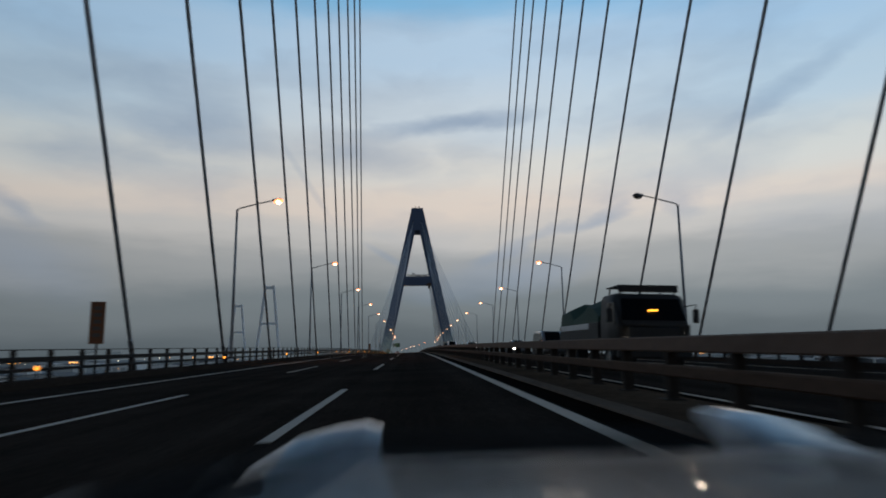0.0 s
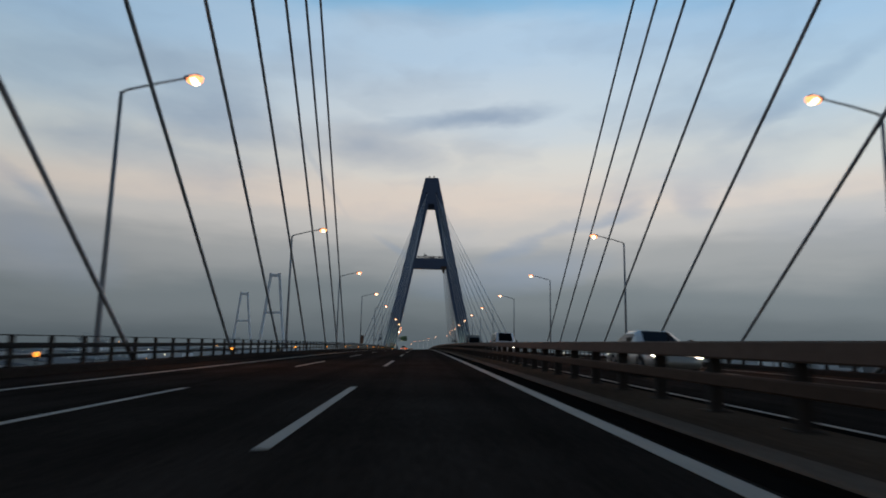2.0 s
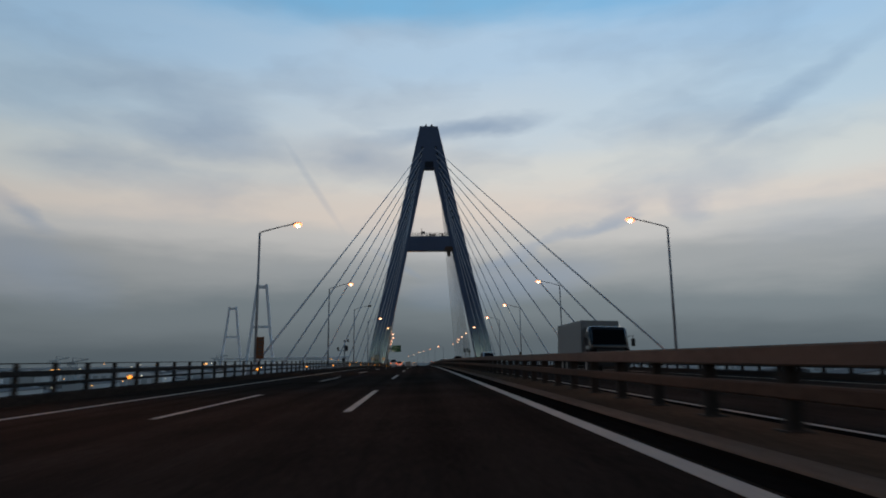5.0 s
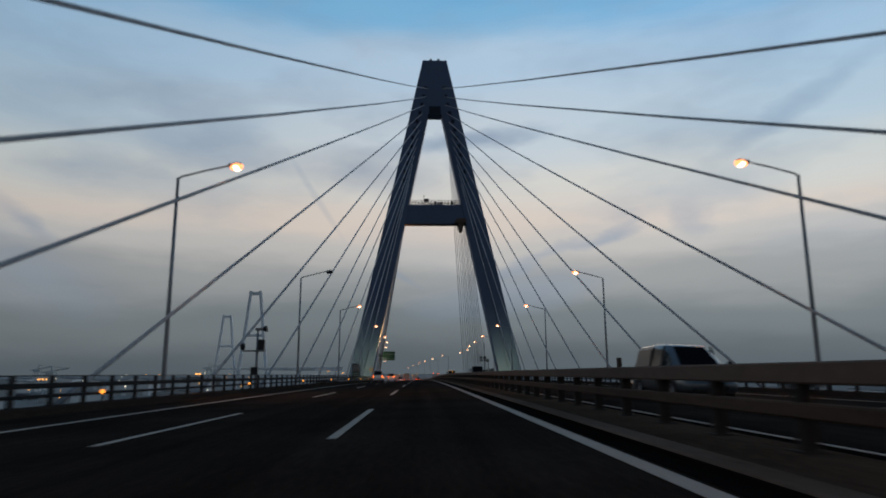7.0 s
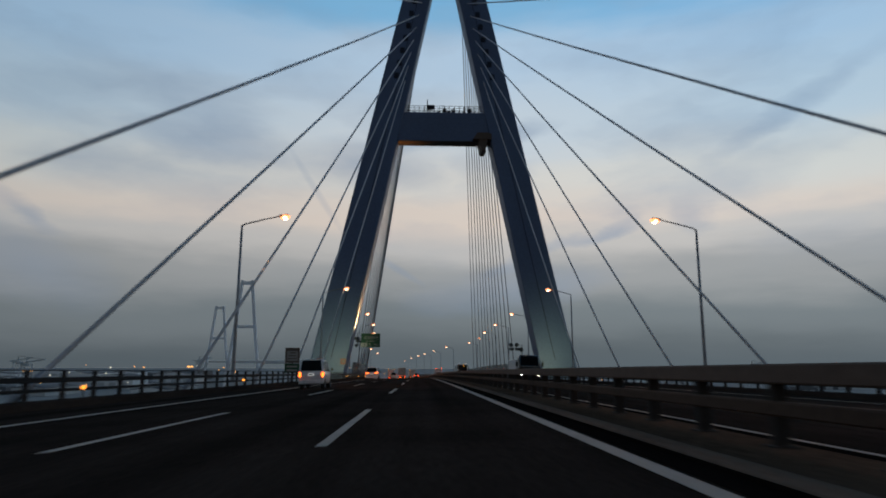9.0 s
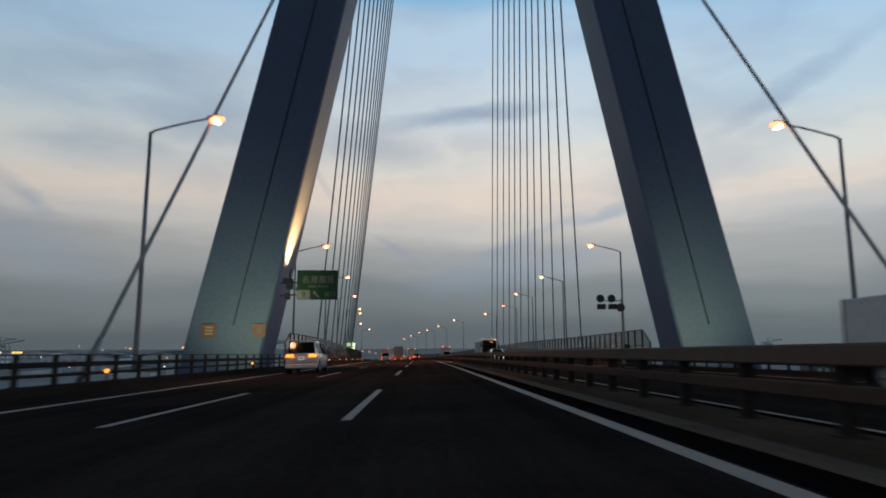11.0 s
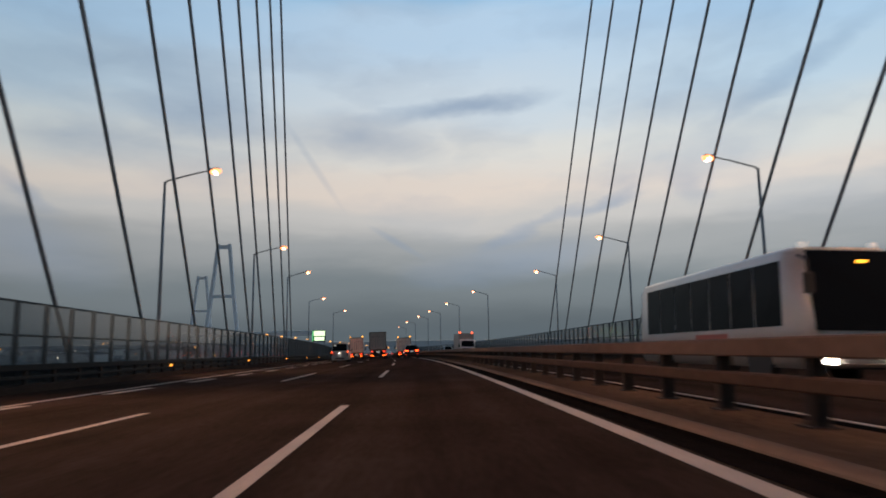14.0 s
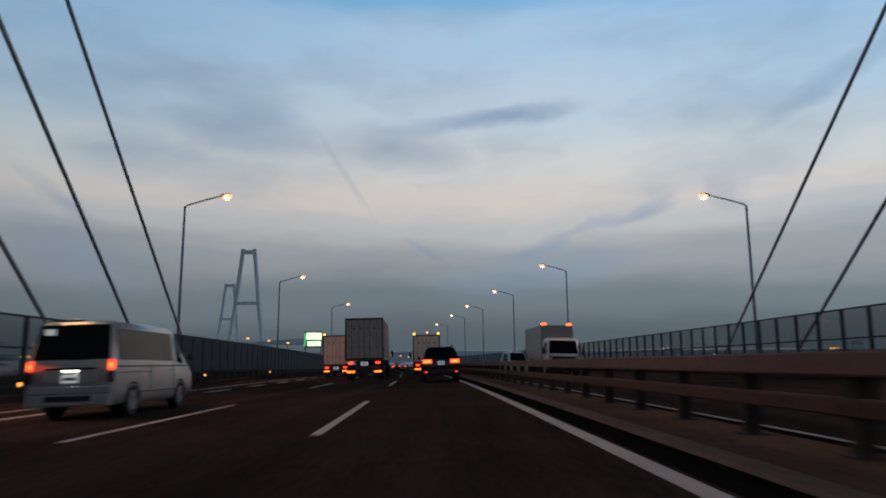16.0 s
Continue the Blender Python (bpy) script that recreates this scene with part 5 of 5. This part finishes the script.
def exit_sign():
    z0 = prof(387)
    t = thing("exit_sign", "green motorway exit sign bracketed to the tower leg", "sign", at=(-8.1, 386.8, z0 + 6.15))
    b = bmesh.new()
    box(b, -1.55, 1.55, -0.03, 0.05, -1.12, 1.12, 0.02)
    panel = part("panel", b, SIGN_GREEN, t)
    block("panel_back", SIGN_BACK, t, -1.53, 1.53, 0.052, 0.11, -1.10, 1.10, 0.01, "grey stiffened sign back")
    lettering("kanji_line", "名港潮見", 0.62, face_back(0.05, -0.036, 0.38), SIGN_WHITE, panel)
    lettering("roman_line", "Meiko-Shiomi", 0.27, face_back(0.05, -0.036, -0.12), SIGN_WHITE, panel)
    block("exit_number_panel", SIGN_WHITE, panel, -1.52, -0.55, -0.045, -0.03, -1.08, -0.40, 0.006)
    lettering("exit_number", "8", 0.55, face_back(-1.03, -0.052, -0.74), TRIM, panel)
    lettering("exit_word", "出口", 0.42, face_back(0.95, -0.036, -0.74), SIGN_WHITE, panel)
    b = bmesh.new()
    prism(b, [(0.10, -1.0), (0.18, -0.92), (-0.12, -0.62), (-0.04, -0.54), (-0.32, -0.46), (-0.26, -0.76), (-0.19, -0.69)], -0.042, -0.03, "y")
    part("arrow", b, SIGN_WHITE, panel)
    for z in (-0.75, 0.2):
        b = bmesh.new()
        tube(b, [(-2.9, 0.6, z), (-1.6, 0.16, z), (1.2, 0.16, z)], 0.06, 8)
        part("bracket", b, POST, t, "dark steel bracket arm")
    for x, z, w, h in ((-2.35, -0.85, 0.42, 0.5), (-2.2, 0.1, 0.5, 0.85), (-2.55, 0.35, 0.3, 0.5)):
        b = bmesh.new()
        box(b, x - w / 2, x + w / 2, 0.25, 0.25 + w, z - h / 2, z + h / 2, 0.08)
        part("switch_box", b, TOWER_DARK, t, "dark control box on the tower leg")
    b = bmesh.new()
    tube(b, [(-2.2, 0.5, -0.6), (-2.2, 0.5, 1.1), (-1.9, 0.4, 1.3)], 0.06, 6)
    part("conduit", b, TOWER_DARK, t, "dark cable conduit")


exit_sign()


def board(name, label, u, y, w, lo, hi, mat, back, post_lo, kind="board", facing=1):
    q = P(u, y, 0)
    t = thing(name, label, "sign", at=q)
    f = facing
    b = bmesh.new()
    tube(b, [(0, 0.05 * f, post_lo), (0, 0.05 * f, hi)], 0.045, 8)
    part("post", b, POST, t)
    block("plate", mat, t, -w / 2, w / 2, min(-0.02 * f, 0.0), max(-0.02 * f, 0.0), lo, hi, 0.008)
    block("plate_back", back, t, -w / 2 + 0.02, w / 2 - 0.02, min(0.002 * f, 0.03 * f), max(0.002 * f, 0.03 * f), lo + 0.02, hi - 0.02, 0.005)
    return t


for y in (27.5, 208.2):
    t = board("notice_board", "tall narrow orange-brown notice board beside the parapet", L_OUT - 1.9, y, 0.62, 1.4, 3.15, SIGN_ORANGE, SIGN_BACK, 0.0)
    for k in range(5):
        block("text_bar", SIGN_BROWN, t, -0.16, 0.16, -0.028, -0.02, 2.8 - 0.28 * k, 2.96 - 0.28 * k, 0.002)
for y in (73.0, 280.0):
    board("notice_board", "dark back of a tall narrow notice board", R_OUT + 0.3, y, 0.5, 1.1, 2.6, SIGN_BACK, SIGN_BROWN, 0.26, facing=-1)

t = board("service_sign", "service area picture sign over a green panel", L_OUT - 0.9, 340, 1.35, 1.95, 3.35, SIGN_BROWN, SIGN_BACK, 0.0)
block("picture", SIGN_WHITE, t, -0.5, 0.5, -0.03, -0.02, 2.15, 3.05, 0.004, "pale unreadable picture panel")
for k in range(3):
    block("picture_bar", SIGN_BROWN, t, -0.42 + 0.1 * k, 0.42 - 0.06 * k, -0.037, -0.03, 2.3 + 0.26 * k, 2.4 + 0.26 * k, 0.002)
block("lower_plate", SIGN_GREEN, t, -0.68, 0.68, -0.02, 0.0, 1.05, 1.9, 0.008, "green lower panel")
for k in range(2):
    block("text_bar", SIGN_WHITE, t, -0.5, 0.5, -0.027, -0.02, 1.2 + 0.34 * k, 1.36 + 0.34 * k, 0.002)


def leg_sign(x, label, ringed):
    """A square plate on the front of the tower's leg."""
    z = prof(386) + 2.7
    t = thing("leg_sign", label, "sign", at=(x, 387.66, z))
    block("plate", SIGN_TAN if ringed else SIGN_ORANGE, t, -0.5, 0.5, -0.03, 0.0, -0.5, 0.5, 0.01)
    if ringed:
        b = bmesh.new()
        n = 28
        rr = [[b.verts.new((q * math.cos(2 * math.pi * k / n), yy, q * math.sin(2 * math.pi * k / n))) for k in range(n)] for q, yy in ((0.44, -0.034), (0.30, -0.034), (0.30, -0.031), (0.44, -0.031))]
        for i in range(4):
            r0, r1 = rr[i], rr[(i + 1) % 4]
            for k in range(n):
                b.faces.new((r0[k], r0[(k + 1) % n], r1[(k + 1) % n], r1[k]))
        part("ring", b, SIGN_RED, t, "red ring")
    else:
        for k in range(3):
            block("text_bar", SIGN_WHITE, t, -0.3, 0.3, -0.037, -0.03, -0.3 + 0.24 * k, -0.18 + 0.24 * k, 0.002)
    return t


leg_sign(-12.6, "white plate with a red ring on the tower leg", True)
leg_sign(-16.4, "orange plate with pale bars on the tower leg", False)


def signals():
    """Lane signals for the oncoming side, seen from behind."""
    q = P(R_OUT - 0.45, 397, 0.26)
    t = thing("traffic_signal", "dark lane signal heads on a pole, seen from behind", "signal", at=q)
    b = bmesh.new()
    tube(b, [(0, 0, 0), (0, 0, 6.0)], [0.11, 0.09], 10)
    box(b, -0.15, 0.15, -0.15, 0.15, 0, 0.04)
    part("pole", b, GALV, t)
    block("control_box", TOWER_DARK, t, 0.05, 0.55, -0.25, 0.25, 0.7, 1.75, 0.03, "dark control cabinet on the pole")
    for z in (5.2, 5.75):
        b = bmesh.new()
        tube(b, [(0, 0, z), (-2.0, 0, z)], 0.05, 8)
        part("arm", b, GALV, t)
    for x, z in ((-2.0, 5.95), (-0.95, 5.95)):
        b = bmesh.new()
        tube(b, [(x, -0.12, z), (x, 0.0, z), (x, 0.25, z)], [0.34, 0.38, 0.22], 16)
        part("signal_head", b, TOWER_DARK, t, "round dark signal head")
    for x in (-1.9, -0.85):
        block("signal_panel", TOWER_DARK, t, x - 0.38, x + 0.38, -0.1, 0.25, 4.95, 5.45, 0.04)
    b = bmesh.new()
    tube(b, [(-0.2, -0.3, 5.1), (-0.2, 0.0, 5.1), (-0.2, 0.35, 5.05)], [0.40, 0.36, 0.20], 14)
    part("horn", b, TOWER_DARK, t, "dark horn loudspeaker")


signals()


def led_sign():
    q = P(-15.5, 612, 0)
    t = thing("lit_information_sign", "lit white and green information sign beside the road", "sign", at=q)
    for x in (-1.6, 1.6):
        b = bmesh.new()
        tube(b, [(x, 0.2, -3), (x, 0.2, 8.2)], 0.14, 8)
        part("post", b, GALV, t)
    block("cabinet", TOWER_DARK, t, -1.9, 1.9, -0.1, 0.5, 5.0, 8.2, 0.05)
    block("upper_panel", LED_SIGN, t, -1.4, 1.7, -0.14, -0.1, 6.6, 8.0, 0.02)
    block("lower_panel", LED_SIGN, t, -1.2, 1.6, -0.14, -0.1, 5.3, 6.3, 0.02)
    block("side_panel", LED_GREEN, t, -1.85, -1.5, -0.13, -0.1, 5.2, 8.0, 0.02)


led_sign()

# ---- flood lamps on the tower's feet ----
def flood(name, eye, target, watts, color, size, blend=0.6):
    d = bpy.data.lights.new(name, "SPOT")
    d.energy, d.color, d.spot_size, d.spot_blend, d.shadow_soft_size = watts, color, radians(size), blend, 0.25
    o = new(name, d)
    o.matrix_world = look(eye, target)
    return o


def flood_lamp(x, y, z, tilt):
    t = thing("flood_lamp", "small black floodlight aimed up the tower leg", "lamp", "tower flood lamps", (x, y, z))
    b = bmesh.new()
    box(b, -0.22, 0.22, -0.2, 0.2, -0.32, -0.06, 0.04)
    tube(b, [(0, 0, -0.3), (0, 0, -0.75)], 0.05, 6)
    part("housing", b, TRIM, t)


zt = prof(TOWER_Y)
flood("warm_flood", (-9.95, 389.2, zt + 6.5), (-11.9, 390.0, zt + 20), 34000, (1.0, 0.47, 0.14), 56, 0.9)
flood_lamp(-9.95, 389.2, zt + 6.3, 0)
for x in (MID - 19.0, MID + 19.0):
    flood("pale_flood", (x + (2.0 if x < 0 else -2.0), 378.5, zt + 0.8), (x + (1.0 if x < 0 else -1.0), 388, zt + 6), 2000, (0.92, 1.0, 0.60), 84, 1.0)

# ---- the far shore ----
rng = random.Random(5)
bm = bmesh.new()
for x0, x1, y0, y1 in ((-4200, 4200, 600, 4900),):
    prism(bm, [(x0, y0 + 60 * rng.random()), (x1, y0), (x1 - 120, y1), (x0, y1)], -47, -44.6, "z")
tagged(part("ground", bm, LAND), "flat port land beside the harbour water, haze put into its pale colour", "ground", kind="structure")

WALLS = [material("shed_wall_%s" % n, c, 0.8, vary=0.12, scale=0.2) for n, c in (("pale", (0.80, 0.82, 0.82)), ("grey", (0.52, 0.55, 0.55)), ("dark", (0.14, 0.15, 0.16)))]


def shed(x, y, w, d, h, mat):
    t = thing("port_shed", "distant grey port shed with a shallow roof", "building", "distant port sheds", (x, y, -44.6))
    b = bmesh.new()
    prism(b, [(-w / 2, 0), (w / 2, 0), (w / 2, h), (0, h + w * 0.06), (-w / 2, h)], 0, d, "y")
    part("wall", b, mat, t)
    b = bmesh.new()
    prism(b, [(-w / 2 - 0.6, h + 0.05), (0, h + w * 0.06 + 0.1), (w / 2 + 0.6, h + 0.05), (w / 2 + 0.6, h + 0.7), (0, h + w * 0.06 + 0.8), (-w / 2 - 0.6, h + 0.7)], -0.6, d + 0.6, "y")
    part("roof", b, WALLS[2], t)
    for k in range(3):
        b = bmesh.new()
        box(b, -w * 0.36 + k * w * 0.28, -w * 0.36 + k * w * 0.28 + w * 0.16, -0.3, 0.1, 0.2, h * 0.55, 0.05)
        part("shutter", b, WALLS[1], t)


for i in range(110):
    side = -1 if i % 3 else 1
    y = rng.uniform(700, 2600)
    x = side * rng.uniform(0.28, 0.85) * y
    if side < 0 and abs(x + 322) < 70 and abs(y - 1508) < 200:
        continue
    shed(x, y, rng.uniform(30, 90), rng.uniform(30, 90), rng.uniform(6, 20), WALLS[(0, 1, 0, 2, 0)[i % 5]])


def crane(x, y, h):
    t = thing("harbour_crane", "distant harbour crane, dark against the sky", "crane", "distant cranes", (x, y, -44.6))
    b = bmesh.new()
    for sx in (-8, 8):
        for sy in (-6, 6):
            tube(b, [(sx, sy, 0), (sx * 0.6, sy * 0.7, h * 0.8)], 0.7, 5)
    tube(b, [(0, 0, h * 0.78), (0, 0, h)], 0.9, 5)
    box(b, -6, 6, -5, 5, h * 0.76, h * 0.82)
    tube(b, [(-14, 0, h * 0.82), (26, 0, h * 0.95)], 0.9, 5)
    tube(b, [(0, 0, h), (26, 0, h * 0.95)], 0.3, 5)
    # pale grey chosen to paint distance haze on the crane
    part("frame", b, WALLS[1], t)


for x, y, h in ((-560, 1250, 50), (-720, 1500, 54), (-900, 1350, 50), (-480, 1750, 56), (620, 1500, 50)):
    crane(x, y, h)

# strings of small harbour lamps: too many and too small to tell apart
verts_o, faces_o, verts_w, faces_w = [], [], [], []
for i in range(90):
    side = -1 if rng.random() < 0.8 else 1
    y = rng.uniform(650, 2600)
    x = side * rng.uniform(0.2, 0.95) * y
    z = -44 + rng.choice((8, 12, 18, 24, 34)) + rng.uniform(-2, 2)
    r = 0.00075 * math.hypot(x, y) * rng.uniform(0.7, 1.5)
    vs, fs = (verts_o, faces_o) if rng.random() < 0.55 else (verts_w, faces_w)
    k = len(vs)
    vs += [(x + r, y, z), (x, y + r, z), (x - r, y, z), (x, y - r, z), (x, y, z + r), (x, y, z - r)]
    fs += [tuple(k + j for j in f) for f in ((0, 1, 4), (1, 2, 4), (2, 3, 4), (3, 0, 4), (1, 0, 5), (2, 1, 5), (3, 2, 5), (0, 3, 5))]
ORANGE_FAR = material("far_orange_lamp", (0.6, 0.3, 0.1), 0.5, vary=0, emit=(1.0, 0.45, 0.12), strength=1.8)
WHITE_FAR = material("far_white_lamp", (0.7, 0.7, 0.6), 0.5, vary=0, emit=(1.0, 0.93, 0.75), strength=1.2)
for nm, vs, fs, mt, lb in (("harbour_lights_orange", verts_o, faces_o, ORANGE_FAR, "scattered orange harbour lamps far off"), ("harbour_lights_white", verts_w, faces_w, WHITE_FAR, "scattered pale harbour lamps far off")):
    tagged(part(nm, mesh_from(nm, vs, fs), mt), lb, "lamps", kind="stuff")

# the distant bridge's deck, low over the water
b = bmesh.new()
prism(b, [(-14, -4), (14, -4), (16, -1), (16, 0), (-16, 0), (-16, -1)], 0, 1250, "y")
t = thing("distant_bridge_deck", "pale grey distant bridge deck", "bridge", at=(-100, 950, 2))
o = part("girder", b, FAR_PAINT, t)
t.rotation_euler = (0, 0, math.atan2(198, 501))

# ---- the white sports car at the start ----
def sports_car():
    st = [(0.0, 0.34, 0.66, 0.80, 0.70, 0.80, 0.66), (0.45, 0.24, 0.72, 0.88, 0.76, 0.845, 0.70), (0.80, 0.20, 0.76, 1.17, 0.78, 0.85, 0.54), (1.10, 0.20, 0.78, 1.19, 0.78, 0.85, 0.55),
          (1.58, 0.20, 0.74, 0.80, 0.78, 0.85, 0.72), (2.5, 0.20, 0.64, 0.735, 0.78, 0.85, 0.66), (3.5, 0.20, 0.55, 0.62, 0.77, 0.84, 0.62), (4.05, 0.24, 0.46, 0.52, 0.72, 0.78, 0.58), (4.28, 0.30, 0.40, 0.44, 0.58, 0.62, 0.5)]
    t = car("sports_car", "white low sports car with raised pop-up headlamps", "car", WHITE_CAR, st, [(0.85, 0.30), (3.45, 0.30)],
            [("tail_lamp", TAIL, 0.46, 0.78, -0.03, 0.10, 0.58, 0.72)], "", [(2, 3, 0.05, 0.95), (3, 4, 0.05, 0.7)], (3, 4), skirt=WHITE_CAR)
    for s in (-1, 1):
        b = bmesh.new()
        inner, outer, y0, y1 = 0.46, 0.85, 3.30, 3.68
        prof_z = [0.0, 0.9, 1.0, 0.93, 0.76, 0.45, 0.0]
        xs = [inner, inner + 0.004, inner + 0.05, inner + 0.14, inner + 0.25, inner + 0.34, outer - 0.01]
        rings = []
        for y, k in ((y0, 0.06), (y0 + 0.14, 0.52), (y1 - 0.06, 0.96), (y1, 1.0)):
            rings.append([Vector((s * x, y, 0.565 - 0.05 * (y - y0) + k * 0.155 * h)) for x, h in zip(xs, prof_z)])
        loft(b, rings)
        pod = part("headlamp_pod", b, WHITE_CAR, t, "white raised headlamp cover", smooth=False)
        block("headlamp", HEADLIGHT, pod, min(s * 0.50, s * 0.64), max(s * 0.50, s * 0.64), 3.675, 3.70, 0.555, 0.61, 0.01, "lit headlamp")
        b = bmesh.new()
        tube(b, [(s * 0.35 - 0.28, 2.20, 0.80), (s * 0.35 - 0.1, 2.32, 0.822), (s * 0.35 + 0.30, 2.28, 0.818)], 0.013, 6)
        part("wiper", b, TRIM, t, "black wiper arm")
    block("cowl", TRIM, t, -0.70, 0.70, 1.62, 2.30, 0.74, 0.797, 0.015, "black plastic cowl below the windscreen")
    return t


place(sports_car(), 0.54, -2.36)

# ---- orange delineators along the edge ----
# emission imitates headlamp light thrown back by the reflectors
REFLECT_GLOW = material("glowing_reflector", (0.6, 0.2, 0.03), 0.3, vary=0, emit=(1.0, 0.35, 0.05), strength=1.8)


def delineator(u, y, w):
    q = P(u, y, w)
    t = thing("delineator", "small orange road-edge reflector on a short stem, made to glow", "reflector", "road-edge reflectors", q)
    b = bmesh.new()
    tube(b, [(0, 0, 0), (0, 0, 0.30)], 0.02, 6)
    part("stem", b, POST, t)
    b = bmesh.new()
    tube(b, [(0, -0.03, 0.34), (0, 0.02, 0.34)], 0.075, 10)
    part("reflector", b, REFLECT_GLOW, t)
    return t


first_mark = delineator(L_OUT - 0.1, 20.0, 0.26)
for k in range(1, 27):
    q = P(L_OUT - 0.1, 20.0 + 20.0 * k, 0.26)
    copy_thing(first_mark, Matrix.Translation(q))


# ---- camera mast on the parapet ----
def camera_mast():
    t = thing("camera_mast", "grey traffic camera mast with boxes beside the parapet", "mast", at=P(L_OUT - 1.95, 269.3, -0.05))
    b = bmesh.new()
    tube(b, [(0, 0, 0), (0, 0, 1.6), (0, 0, 4.75)], [0.15, 0.13, 0.08], 8)
    part("pole", b, GALV, t, smooth=True)
    b = bmesh.new()
    box(b, -1.1, 0.62, -0.28, 0.28, 3.05, 3.17, 0.02)
    platform = part("platform", b, GALV, t, "grey steel cross platform")
    block("equipment_box", TRIM, platform, 0.10, 0.56, -0.22, 0.22, 3.17, 4.0, 0.04, "dark equipment box")
    block("junction_box", TRIM, t, -0.42, 0.1, -0.16, 0.16, 1.25, 1.85, 0.03, "dark junction box")
    b = bmesh.new()
    tube(b, [(-1.15, 0, 3.17), (-1.15, 0, 3.35), (-1.15, 0, 3.6), (-1.15, 0, 3.72)], [0.08, 0.2, 0.2, 0.08], 10)
    part("camera_dome", b, TRIM, platform, "dark camera dome", smooth=True)
    b = bmesh.new()
    box(b, -0.2, 0.4, -0.14, 0.14, 4.7, 4.92, 0.05)
    head = part("camera_head", b, GALV, t, "grey camera housing on the mast's top")
    b = bmesh.new()
    tube(b, [(0.42, 0, 4.8), (0.5, 0, 4.82), (0.72, 0, 4.86)], [0.10, 0.22, 0.25], 12)
    part("hood", b, TRIM, head, "dark round lens hood", smooth=True)


camera_mast()

# brighter lamp rows across the water and on the slip road beyond the bridge
for az, dist, z, n in ((-30.2, 2300, -24, 3), (-26.3, 2250, -24, 3), (-35.0, 2100, -25, 2), (-16.5, 2300, -14, 2), (24.0, 2400, -18, 2)):
    t = thing("mast_lights", "row of bright orange lamps on a far mast", "lamps", "far mast lights", (dist * math.sin(radians(az)), dist * math.cos(radians(az)), -44.6))
    b = bmesh.new()
    tube(b, [(0, 0, 0), (0, 0, 44.6 + z)], 0.6, 5)
    part("mast", b, GALV, t)
    for k in range(n):
        x = (k - (n - 1) / 2) * 9.0
        block("lamp", ORANGE_FAR, t, x - 3.0, x + 3.0, -2, 2, 44.6 + z - 2, 44.6 + z + 2, 0.6)
slip = thing("slip_road_lights", "orange lamps strung along a far slip road", "lamps", at=(-70, 715, -30))
for k in range(16):
    x, y, z = -74 + 4.0 * k, 715 + 13 * k, -0.5 - 0.8 * k
    b = bmesh.new()
    tube(b, [(x + 70, y - 715, 0), (x + 70, y - 715, z + 30)], 0.12, 5)
    pole = part("pole", b, GALV, slip)
    block("lamp", ORANGE_FAR, pole, x + 69.5, x + 70.5, y - 715.3, y - 714.7, z + 29.8, z + 30.3, 0.1)
